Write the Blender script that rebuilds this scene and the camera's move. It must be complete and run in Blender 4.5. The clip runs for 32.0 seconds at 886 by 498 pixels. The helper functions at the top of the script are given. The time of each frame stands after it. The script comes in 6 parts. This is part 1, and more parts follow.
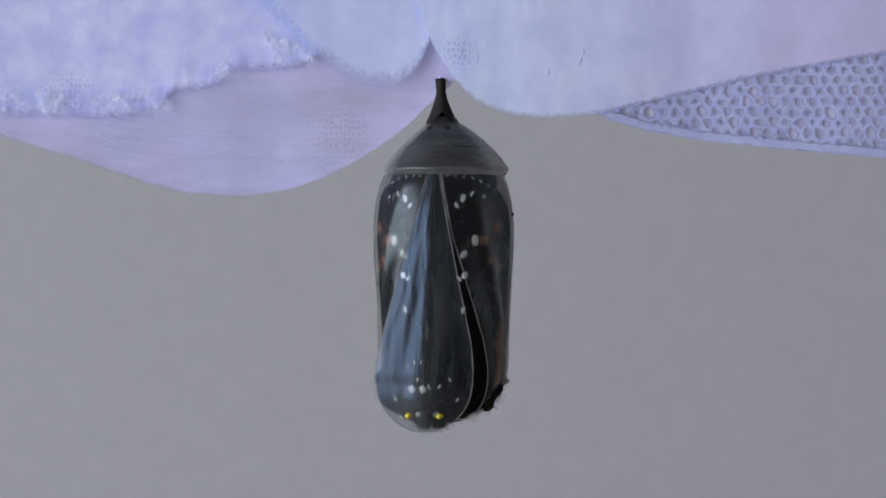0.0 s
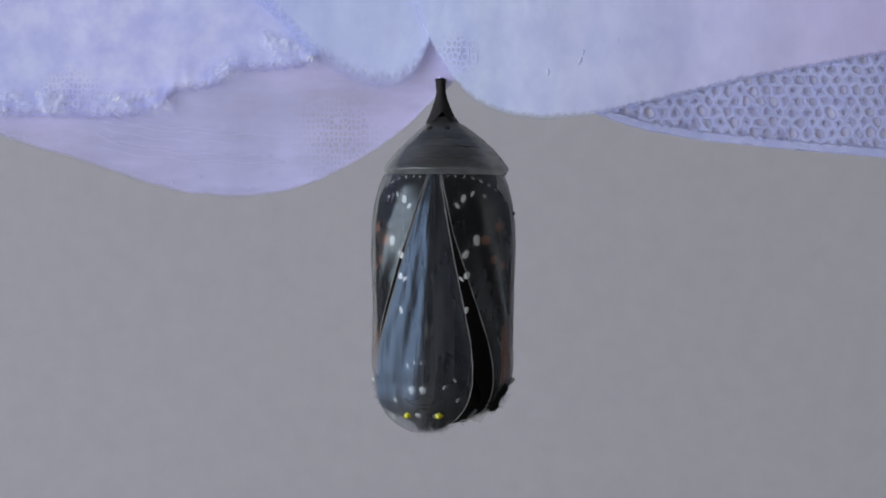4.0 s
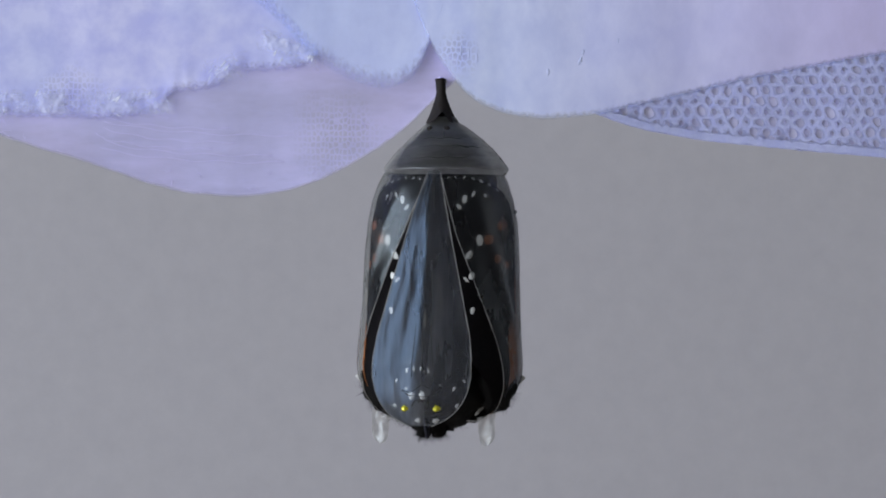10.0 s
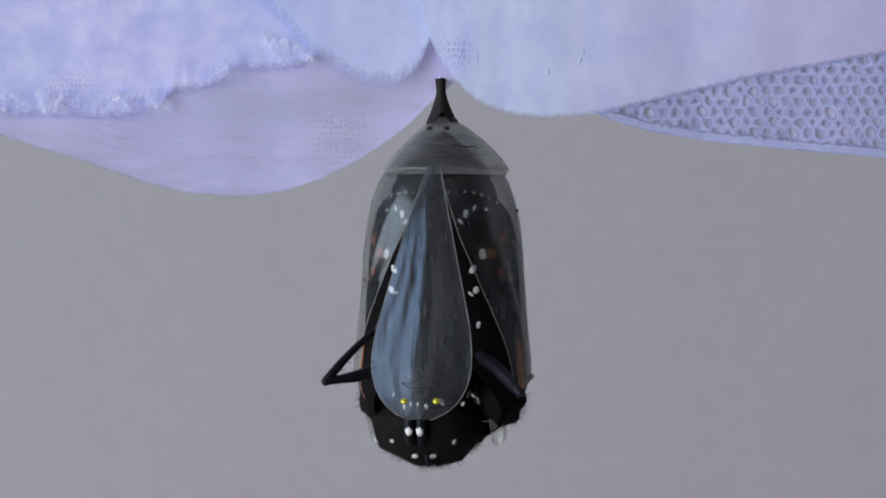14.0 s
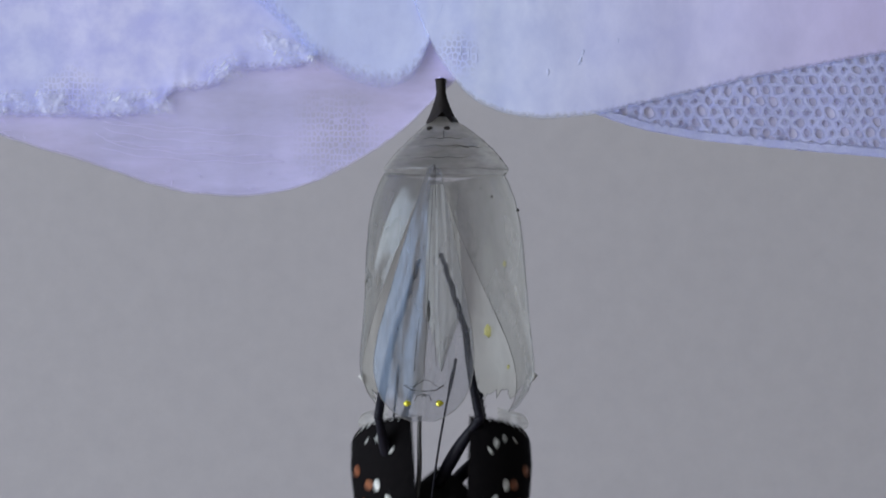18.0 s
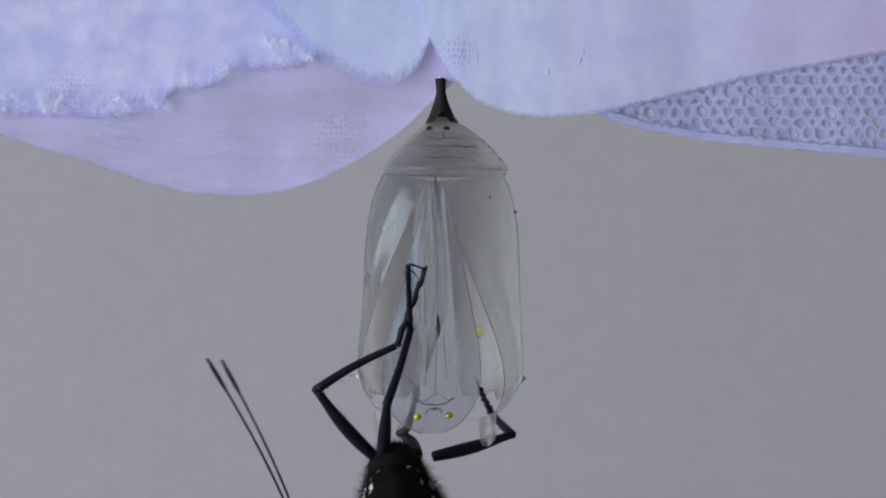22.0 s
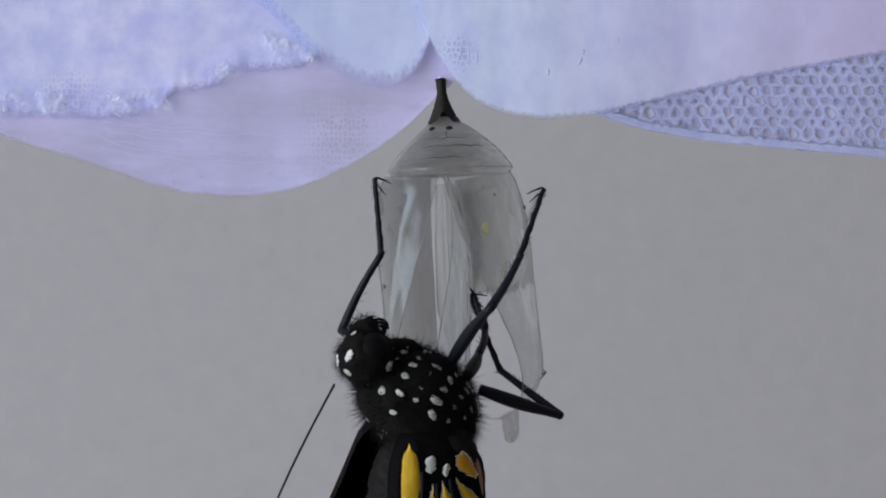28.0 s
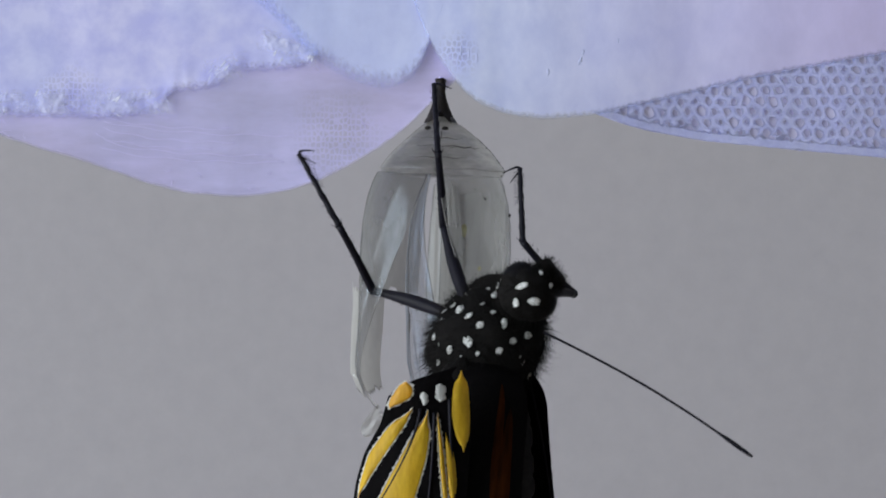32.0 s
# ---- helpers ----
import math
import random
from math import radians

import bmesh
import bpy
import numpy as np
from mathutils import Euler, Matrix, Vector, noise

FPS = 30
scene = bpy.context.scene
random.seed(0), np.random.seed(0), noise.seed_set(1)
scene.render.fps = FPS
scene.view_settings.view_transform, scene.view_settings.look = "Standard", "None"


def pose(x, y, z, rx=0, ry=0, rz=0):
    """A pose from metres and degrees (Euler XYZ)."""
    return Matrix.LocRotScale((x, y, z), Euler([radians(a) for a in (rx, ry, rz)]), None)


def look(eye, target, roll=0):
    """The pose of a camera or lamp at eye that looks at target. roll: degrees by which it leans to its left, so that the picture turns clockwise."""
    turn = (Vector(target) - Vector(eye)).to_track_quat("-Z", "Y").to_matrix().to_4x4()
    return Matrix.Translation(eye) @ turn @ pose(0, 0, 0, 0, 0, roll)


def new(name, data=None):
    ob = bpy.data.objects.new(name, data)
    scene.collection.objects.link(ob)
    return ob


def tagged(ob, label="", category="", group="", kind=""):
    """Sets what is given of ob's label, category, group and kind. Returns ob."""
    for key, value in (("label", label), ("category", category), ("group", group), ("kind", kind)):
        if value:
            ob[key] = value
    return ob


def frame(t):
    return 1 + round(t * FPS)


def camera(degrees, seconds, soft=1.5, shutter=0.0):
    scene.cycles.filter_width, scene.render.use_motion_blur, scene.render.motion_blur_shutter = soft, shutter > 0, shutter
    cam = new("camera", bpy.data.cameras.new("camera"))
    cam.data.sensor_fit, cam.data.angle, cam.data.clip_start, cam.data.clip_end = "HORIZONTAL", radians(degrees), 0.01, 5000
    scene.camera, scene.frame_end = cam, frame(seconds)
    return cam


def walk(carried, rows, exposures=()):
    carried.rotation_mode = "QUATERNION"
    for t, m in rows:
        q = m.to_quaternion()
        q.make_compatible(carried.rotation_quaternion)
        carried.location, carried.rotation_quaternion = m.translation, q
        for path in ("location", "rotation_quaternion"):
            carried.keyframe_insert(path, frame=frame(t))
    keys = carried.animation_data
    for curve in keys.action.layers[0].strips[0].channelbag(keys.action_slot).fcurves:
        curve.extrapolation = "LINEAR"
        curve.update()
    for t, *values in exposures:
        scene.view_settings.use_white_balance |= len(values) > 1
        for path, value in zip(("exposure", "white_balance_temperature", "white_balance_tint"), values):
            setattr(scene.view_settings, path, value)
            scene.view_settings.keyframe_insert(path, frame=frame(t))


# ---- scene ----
cam = camera(26.0, 32.0, soft=1.9, shutter=0.5)
EYE = Matrix.Translation((0, -0.1698, 0)) @ pose(0, 0, 0, 90, 0, 0)
walk(cam, [(0.0, EYE), (32.0, EYE)], exposures=[(0.0, 0.0, 6500, 10), (3.0, 0.0, 6500, 10), (9.0, 0.05, 6500, 10), (13.0, 0.09, 6500, 10), (17.5, 0.09, 6500, 10), (19.5, 0.02, 6500, 10), (22.5, 0.03, 6550, 10), (25.0, 0.09, 6660, 8.5), (32.0, 0.12, 6690, 8.5)])

MM = 0.001


# ---- light ----
world = bpy.data.worlds.new("sky")
scene.world = world
world.use_nodes = True
wn = world.node_tree.nodes
sky = wn.new("ShaderNodeTexSky")
sky.sky_type = "NISHITA"
sky.sun_disc = False
sky.sun_elevation, sky.sun_rotation = radians(40), radians(250)
wn["Background"].inputs["Strength"].default_value = 0.10
world.node_tree.links.new(sky.outputs[0], wn["Background"].inputs["Color"])


def area_lamp(name, width, height, power, colour, at):
    data = bpy.data.lights.new(name, "AREA")
    data.shape, data.size, data.size_y = "RECTANGLE", width, height
    data.energy, data.color = power, colour
    ob = new(name, data)
    ob.matrix_world = at
    return ob


# daylight in the opening of the window
area_lamp("window_light", 1.2, 1.9, 43.0, (0.86, 0.93, 1.0), look((-1.47, -0.95, 0.08), (0, -0.55, 0.0)))


# ---- materials ----
def material(name):
    m = bpy.data.materials.new(name)
    m.use_nodes = True
    m.node_tree.nodes.clear()
    out = m.node_tree.nodes.new("ShaderNodeOutputMaterial")
    return m, m.node_tree.nodes, m.node_tree.links, out


def noise_node(n, l, scale, detail=4.0, rough=0.6, stretch=(1, 1, 1)):
    co = n.new("ShaderNodeTexCoord")
    mp = n.new("ShaderNodeMapping")
    mp.inputs["Scale"].default_value = stretch
    l.new(co.outputs["Object"], mp.inputs["Vector"])
    t = n.new("ShaderNodeTexNoise")
    t.inputs["Scale"].default_value, t.inputs["Detail"].default_value = scale, detail
    t.inputs["Roughness"].default_value = rough
    l.new(mp.outputs[0], t.inputs["Vector"])
    return t.outputs["Fac"]


def ramp(n, l, fac, a, b, lo=0.35, hi=0.65):
    r = n.new("ShaderNodeValToRGB")
    r.color_ramp.elements[0].position, r.color_ramp.elements[1].position = lo, hi
    r.color_ramp.elements[0].color, r.color_ramp.elements[1].color = (*a, 1), (*b, 1)
    l.new(fac, r.inputs[0])
    return r.outputs[0]


def span(n, l, fac, a, b, lo=0.0, hi=1.0):
    r = n.new("ShaderNodeMapRange")
    for i, v in enumerate((lo, hi, a, b)):
        r.inputs[1 + i].default_value = v
    l.new(fac, r.inputs[0])
    return r.outputs[0]


def bump(n, l, height, strength, distance):
    b = n.new("ShaderNodeBump")
    b.inputs["Strength"].default_value, b.inputs["Distance"].default_value = strength, distance
    l.new(height, b.inputs["Height"])
    return b.outputs[0]


def solid(name, a, b, rough=0.6, scale=900.0, metal=0.0, relief=0.3, depth=0.00004, stretch=(1, 1, 1), fine=4.0, spec=0.5, coat=0.0):
    """Opaque surface with two tones at two scales, and a fine relief."""
    m, n, l, out = material(name)
    p = n.new("ShaderNodeBsdfPrincipled")
    f1 = noise_node(n, l, scale, 5, 0.65, stretch)
    f2 = noise_node(n, l, scale * fine, 3, 0.6, stretch)
    mx = n.new("ShaderNodeMath")
    mx.operation = "MULTIPLY_ADD"
    mx.inputs[1].default_value, mx.inputs[2].default_value = 0.5, 0.0
    l.new(f2, mx.inputs[0])
    ad = n.new("ShaderNodeMath")
    ad.operation = "MULTIPLY_ADD"
    ad.inputs[1].default_value = 0.5
    l.new(f1, ad.inputs[0])
    l.new(mx.outputs[0], ad.inputs[2])
    l.new(ramp(n, l, ad.outputs[0], a, b), p.inputs["Base Color"])
    l.new(span(n, l, f1, rough * 0.8, min(1, rough * 1.2), 0.3, 0.7), p.inputs["Roughness"])
    p.inputs["Metallic"].default_value = metal
    p.inputs["Specular IOR Level"].default_value = spec
    p.inputs["Coat Weight"].default_value = coat
    l.new(bump(n, l, ad.outputs[0], relief, depth), p.inputs["Normal"])
    l.new(p.outputs[0], out.inputs[0])
    return m


def film(name, a, b, cover, gloss, rough, cloud=260.0, lit=0.5, stretch=(1, 1, 0.35), clear=(0.97, 0.97, 0.96), relief=0.35, fray=0.0, sheen=(0.72, 0.87, 1), tone=None, drift=None, weave=None):
    """Thin see-through skin: partly clear, partly milky, with a wet gloss."""
    m, n, l, out = material(name)
    f1 = noise_node(n, l, cloud, 5, 0.6, stretch)
    f2 = noise_node(n, l, cloud * 7, 3, 0.6, stretch)
    tr = n.new("ShaderNodeBsdfTransparent")
    tr.inputs[0].default_value = (*clear, 1)
    col = ramp(n, l, f1, a, b)
    if tone:
        # the colour passes into a second tone, along x where drift is given
        mc = n.new("ShaderNodeMix")
        mc.data_type = "RGBA"
        if drift:
            co, sx = n.new("ShaderNodeTexCoord"), n.new("ShaderNodeSeparateXYZ")
            l.new(co.outputs["Object"], sx.inputs[0])
            l.new(span(n, l, sx.outputs[0], 0.0, 1.0, *drift), mc.inputs["Factor"])
        else:
            l.new(span(n, l, noise_node(n, l, 38.0, 2, 0.5), 0.0, 0.9, 0.4, 0.62), mc.inputs["Factor"])
        l.new(col, mc.inputs["A"])
        mc.inputs["B"].default_value = (*tone, 1)
        col = mc.outputs["Result"]
    df, tl = n.new("ShaderNodeBsdfDiffuse"), n.new("ShaderNodeBsdfTranslucent")
    l.new(col, df.inputs[0])
    l.new(col, tl.inputs[0])
    milk = n.new("ShaderNodeMixShader")
    milk.inputs[0].default_value = lit
    l.new(df.outputs[0], milk.inputs[1])
    l.new(tl.outputs[0], milk.inputs[2])
    body = n.new("ShaderNodeMixShader")
    thick = span(n, l, f1, cover[0], cover[1], 0.35, 0.65)
    if weave:
        # worn spot at a place of the cloth where its fine meshes stand open
        size, centre, reach = weave
        co, mp = n.new("ShaderNodeTexCoord"), n.new("ShaderNodeMapping")
        mp.inputs["Scale"].default_value = (1.0, 0.0, 0.75)
        l.new(co.outputs["Object"], mp.inputs["Vector"])
        vo = n.new("ShaderNodeTexVoronoi")
        vo.feature = "DISTANCE_TO_EDGE"
        vo.inputs["Scale"].default_value, vo.inputs["Randomness"].default_value = size, 0.5
        l.new(mp.outputs[0], vo.inputs["Vector"])
        far = n.new("ShaderNodeVectorMath")
        far.operation = "DISTANCE"
        far.inputs[1].default_value = centre
        l.new(co.outputs["Object"], far.inputs[0])
        spread = n.new("ShaderNodeMath")
        spread.operation = "MULTIPLY_ADD"
        spread.inputs[1].default_value = reach * 0.9
        l.new(noise_node(n, l, 300.0, 3, 0.6), spread.inputs[0])
        l.new(far.outputs["Value"], spread.inputs[2])
        near = span(n, l, spread.outputs[0], 0.45, 0.0, reach * 0.75, reach * 1.7)
        hole = span(n, l, vo.outputs["Distance"], 0.0, 1.0, 0.05, 0.22)
        take = n.new("ShaderNodeMath")
        take.operation = "MULTIPLY"
        l.new(near, take.inputs[0])
        l.new(hole, take.inputs[1])
        keep = n.new("ShaderNodeMath")
        keep.operation = "SUBTRACT"
        keep.inputs[0].default_value = 1.0
        l.new(take.outputs[0], keep.inputs[1])
        dense = n.new("ShaderNodeMath")
        dense.operation = "MULTIPLY"
        l.new(thick, dense.inputs[0])
        l.new(keep.outputs[0], dense.inputs[1])
        thick = dense.outputs[0]
    if fray:
        # the weave thins out towards a torn edge; the map holds the distance from it
        uv = n.new("ShaderNodeUVMap")
        uv.uv_map = "edge"
        sp = n.new("ShaderNodeSeparateXYZ")
        l.new(uv.outputs[0], sp.inputs[0])
        wob = n.new("ShaderNodeMath")
        wob.operation = "MULTIPLY_ADD"
        wob.inputs[1].default_value = fray * 0.9
        l.new(f2, wob.inputs[0])
        l.new(sp.outputs[0], wob.inputs[2])
        left = n.new("ShaderNodeMapRange")
        left.interpolation_type = "SMOOTHSTEP"
        left.inputs[1].default_value, left.inputs[2].default_value = fray * 0.35, fray * 1.4
        l.new(wob.outputs[0], left.inputs[0])
        mul = n.new("ShaderNodeMath")
        mul.operation = "MULTIPLY"
        l.new(thick, mul.inputs[0])
        l.new(left.outputs[0], mul.inputs[1])
        thick = mul.outputs[0]
    l.new(thick, body.inputs[0])
    l.new(tr.outputs[0], body.inputs[1])
    l.new(milk.outputs[0], body.inputs[2])
    gl = n.new("ShaderNodeBsdfGlossy")
    gl.inputs["Roughness"].default_value = rough
    gl.inputs["Color"].default_value = (*sheen, 1)
    f3 = noise_node(n, l, cloud * 2.2, 3, 0.6, stretch)
    ms = n.new("ShaderNodeMath")
    ms.operation = "MULTIPLY_ADD"
    ms.inputs[1].default_value = 4.0
    l.new(f3, ms.inputs[0])
    l.new(f2, ms.inputs[2])
    nb = bump(n, l, ms.outputs[0], relief, 0.00006)
    l.new(nb, gl.inputs["Normal"])
    lw = n.new("ShaderNodeLayerWeight")
    lw.inputs["Blend"].default_value = 0.35
    wet = n.new("ShaderNodeMixShader")
    shine = span(n, l, lw.outputs["Facing"], gloss[0], gloss[1], 0.0, 1.0)
    if fray:
        dim = n.new("ShaderNodeMath")
        dim.operation = "MULTIPLY"
        l.new(shine, dim.inputs[0])
        l.new(thick, dim.inputs[1])
        shine = dim.outputs[0]
    l.new(shine, wet.inputs[0])
    l.new(body.outputs[0], wet.inputs[1])
    l.new(gl.outputs[0], wet.inputs[2])
    l.new(wet.outputs[0], out.inputs[0])
    return m


PAINT = solid("grey_wall_paint", (0.372, 0.361, 0.397), (0.410, 0.399, 0.434), 0.85, 3.0, relief=0.15, depth=0.0006, fine=60)
PLASTER = solid("grey_beige_plaster", (0.36, 0.35, 0.34), (0.42, 0.41, 0.40), 0.9, 3.0, relief=0.2, depth=0.001, fine=40)
BOARDS = solid("floor_board", (0.22, 0.15, 0.10), (0.32, 0.22, 0.15), 0.5, 4.0, stretch=(1, 0.1, 1), depth=0.001)
GAUZE = film("lavender_gauze", (0.57, 0.59, 0.98), (0.69, 0.70, 1.0), (0.90, 0.99), (0.005, 0.04), 0.5, 420, 0.12, (1.0, 1, 1.0), (0.9, 0.9, 0.97), 0.12, fray=1.1, tone=(0.60, 0.68, 1.0), weave=(2600.0, (-0.033, 0.0, 0.0130), 0.003))
GAUZE_BLUE = film("pale_blue_gauze", (0.56, 0.62, 0.96), (0.66, 0.72, 1.0), (0.90, 0.99), (0.005, 0.04), 0.5, 300, 0.12, (1.2, 1, 0.8), (0.9, 0.93, 0.97), 0.25, fray=2.0, tone=(0.60, 0.67, 0.97))
GAUZE_SHEET = film("pale_blue_sheet", (0.58, 0.65, 0.98), (0.68, 0.74, 1.0), (0.90, 0.99), (0.005, 0.04), 0.5, 300, 0.12, (1.2, 1, 0.8), (0.9, 0.93, 0.97), 0.25, fray=0.65, tone=(0.62, 0.57, 0.86), drift=(0.004, 0.036), weave=(2300.0, (0.0012, 0.0, 0.0172), 0.0018))
GAUZE_THIN = film("thin_violet_gauze", (0.55, 0.54, 0.96), (0.64, 0.62, 1.0), (0.50, 0.80), (0.005, 0.04), 0.5, 130, 0.15, (0.5, 1, 1.6), (0.93, 0.92, 0.97), 0.25, fray=0.4, tone=(0.66, 0.58, 0.95), weave=(2500.0, (-0.0095, 0.0, 0.0100), 0.0036))
LINING = film("violet_lining", (0.66, 0.65, 0.90), (0.76, 0.74, 0.95), (0.72, 0.92), (0.005, 0.04), 0.5, 160, 0.1, (1, 1, 1), (0.96, 0.95, 0.98), 0.3)
HEM = solid("pale_hem", (0.62, 0.58, 0.97), (0.72, 0.67, 1.0), 0.8, 1500)
NET = solid("white_net_cord", (0.61, 0.64, 0.91), (0.69, 0.72, 0.96), 0.85, 900)
CRINKLE = film("shiny_edging", (0.66, 0.69, 0.98), (0.80, 0.83, 1.0), (0.10, 0.55), (0.02, 0.14), 0.25, 420, 0.1, (1, 1, 1), (0.97, 0.97, 0.99), 0.2, fray=0.9)
SLIT = solid("shaded_weave", (0.47, 0.52, 0.80), (0.55, 0.60, 0.88), 0.9, 1500)
SILK_GLINT = solid("silk_and_glint_white", (0.78, 0.82, 0.98), (0.86, 0.90, 1.0), 0.15, 1500, spec=0.9, coat=0.6)
SKIN = film("pupal_skin", (0.54, 0.54, 0.53), (0.80, 0.80, 0.79), (0.16, 0.38), (0.02, 0.13), 0.23, 220, lit=1.0, clear=(0.84, 0.84, 0.84), relief=0.25, sheen=(0.74, 0.86, 1))
SKIN_BACK = film("pupal_back_skin", (0.38, 0.375, 0.365), (0.58, 0.575, 0.56), (0.72, 0.97), (0.005, 0.05), 0.35, 130)
SKIN_FLAP = film("torn_skin", (0.66, 0.66, 0.65), (0.82, 0.82, 0.81), (0.5, 0.85), (0.02, 0.16), 0.25, 300)
SKIN_ROLL = film("rolled_skin", (0.62, 0.62, 0.605), (0.86, 0.86, 0.845), (0.8, 0.97), (0.02, 0.10), 0.3, 300, 0.2, (2.2, 2.2, 0.08))
SKIN_CAP = film("pupal_cap_skin", (0.58, 0.57, 0.555), (0.80, 0.79, 0.775), (0.34, 0.62), (0.02, 0.11), 0.3, 320, lit=0.93, stretch=(0.5, 0.5, 1.5), clear=(0.88, 0.875, 0.87), relief=0.07)
SKIN_PLATE = film("pupal_plate_skin", (0.60, 0.61, 0.62), (0.84, 0.85, 0.86), (0.16, 0.44), (0.03, 0.13), 0.34, 170, lit=0.97, stretch=(1.7, 1, 0.22), clear=(0.86, 0.87, 0.89), relief=0.5, sheen=(0.46, 0.66, 1))
RIM = solid("dry_skin_edge", (0.34, 0.34, 0.34), (0.50, 0.50, 0.49), 0.3, 1400)
EDGE = solid("dull_skin_edge", (0.14, 0.14, 0.14), (0.26, 0.25, 0.25), 0.4, 1400)
DARK = solid("black_brown_stalk", (0.006, 0.005, 0.005), (0.022, 0.018, 0.018), 0.7, 1800, relief=0.9, spec=0.2)
LINE = solid("dark_seam", (0.022, 0.021, 0.022), (0.05, 0.05, 0.05), 0.6, 2000)
GOLD = solid("gold_spot", (0.42, 0.39, 0.015), (0.66, 0.62, 0.05), 0.25, 1800, metal=0.35, spec=0.8)
FLECK = solid("pale_yellow_fleck", (0.42, 0.40, 0.12), (0.60, 0.57, 0.26), 0.5, 1800)
BLACK = solid("black_fuzz", (0.003, 0.003, 0.003), (0.009, 0.008, 0.008), 0.85, 2200, relief=0.3, spec=0.12)
ABDOMEN = solid("dark_abdomen", (0.006, 0.006, 0.007), (0.018, 0.017, 0.017), 0.8, 500, relief=0.06, spec=0.05, stretch=(0.4, 0.4, 1.4))
LEG = solid("black_chitin", (0.004, 0.004, 0.007), (0.009, 0.009, 0.018), 0.5, 2200, relief=0.4, spec=0.16)
TONGUE = solid("grey_brown_tongue", (0.016, 0.016, 0.018), (0.04, 0.04, 0.042), 0.35, 2000)
EYE_BLACK = solid("eye_black", (0.003, 0.003, 0.004), (0.008, 0.008, 0.010), 0.5, 2500, spec=0.06)
WING = solid("wing_black_scales", (0.004, 0.004, 0.005), (0.009, 0.008, 0.009), 0.75, 1500, relief=0.15, spec=0.03)
YELLOW = solid("yellow_scales", (0.66, 0.40, 0.015), (0.82, 0.56, 0.03), 0.55, 420, relief=0.5, stretch=(2, 2, 0.5), fine=5)
ORANGE_DEEP = solid("deep_orange_scales", (0.20, 0.06, 0.010), (0.31, 0.10, 0.012), 0.5, 500, relief=0.5, stretch=(2, 2, 0.5))
ORANGE = solid("orange_scales", (0.70, 0.35, 0.014), (0.84, 0.49, 0.03), 0.5, 500, relief=0.5, stretch=(2, 2, 0.5))
RUST = solid("rust_orange_scales", (0.17, 0.045, 0.015), (0.26, 0.08, 0.02), 0.5, 900, relief=0.5)
RUST_DARK = solid("brown_orange_scales", (0.020, 0.006, 0.002), (0.060, 0.016, 0.003), 0.7, 260, relief=0.2, stretch=(2, 2, 0.3), spec=0.04)
WHITE = solid("white_scales", (0.62, 0.64, 0.64), (0.80, 0.82, 0.82), 0.7, 2500, relief=0.9)
THREAD = solid("pale_thread", (0.5, 0.5, 0.5), (0.7, 0.7, 0.7), 0.4, 2000)


# ---- mesh helpers (millimetres in, metres out) ----
def part(name, bm, mat, parent=None, label=""):
    me = bpy.data.meshes.new(name)
    bm.normal_update()
    bm.to_mesh(me)
    bm.free()
    for p in me.polygons:
        p.use_smooth = True
    me.materials.append(mat)
    ob = new(name, me)
    if parent:
        ob.parent = parent
    if label:
        ob["label"] = label
    return ob


def sheet(bm, nu, nv, fn, closed=False):
    """A grid of points fn(u, v) in millimetres, u and v from 0 to 1."""
    rows = []
    for j in range(nv + 1):
        rows.append([bm.verts.new(Vector(fn(i / nu, j / nv)) * MM) for i in range(nu if closed else nu + 1)])
    for j in range(nv):
        for i in range(nu):
            k = (i + 1) % len(rows[j])
            bm.faces.new((rows[j][i], rows[j][k], rows[j + 1][k], rows[j + 1][i]))
    return rows


def tube(bm, pts, radius, sides=6):
    """A round cord through pts, capped; radius is a number or a function of 0..1."""
    pts = [Vector(p) for p in pts]
    rings = []
    side = None
    for i, p in enumerate(pts):
        way = (pts[min(i + 1, len(pts) - 1)] - pts[max(i - 1, 0)]).normalized()
        if side is None:
            side = way.orthogonal().normalized()
        side = (side - way * side.dot(way)).normalized()
        up = way.cross(side)
        r = radius(i / (len(pts) - 1)) if callable(radius) else radius
        rings.append([bm.verts.new((p + (side * math.cos(a) + up * math.sin(a)) * r) * MM) for a in [2 * math.pi * k / sides for k in range(sides)]])
    for a, b in zip(rings, rings[1:]):
        for k in range(sides):
            bm.faces.new((a[k], a[(k + 1) % sides], b[(k + 1) % sides], b[k]))
    bm.faces.new(rings[0][::-1])
    bm.faces.new(rings[-1])


def ball(bm, centre, size, nu=20, nv=14, wob=0.0):
    def fn(u, v):
        a, b = 2 * math.pi * u, math.pi * (0.02 + 0.96 * v)
        d = Vector((math.cos(a) * math.sin(b), math.sin(a) * math.sin(b), math.cos(b)))
        k = 1 + wob * noise.noise(d * 2.3)
        return [c + s * x * k for c, s, x in zip(centre, size, d)]
    rows = sheet(bm, nu, nv, fn, closed=True)
    bm.faces.new(rows[0])
    bm.faces.new(rows[-1][::-1])


def lerp_table(table, x):
    if x <= table[0][0]:
        return table[0][1]
    for (a, va), (b, vb) in zip(table, table[1:]):
        if x <= b:
            k = (x - a) / (b - a)
            return va + (vb - va) * k
    return table[-1][1]


def soft_table(table, x, w=0.5):
    """The same with rounded corners."""
    return sum(lerp_table(table, x + w * k) for k in (-1, -0.5, 0, 0.5, 1)) / 5


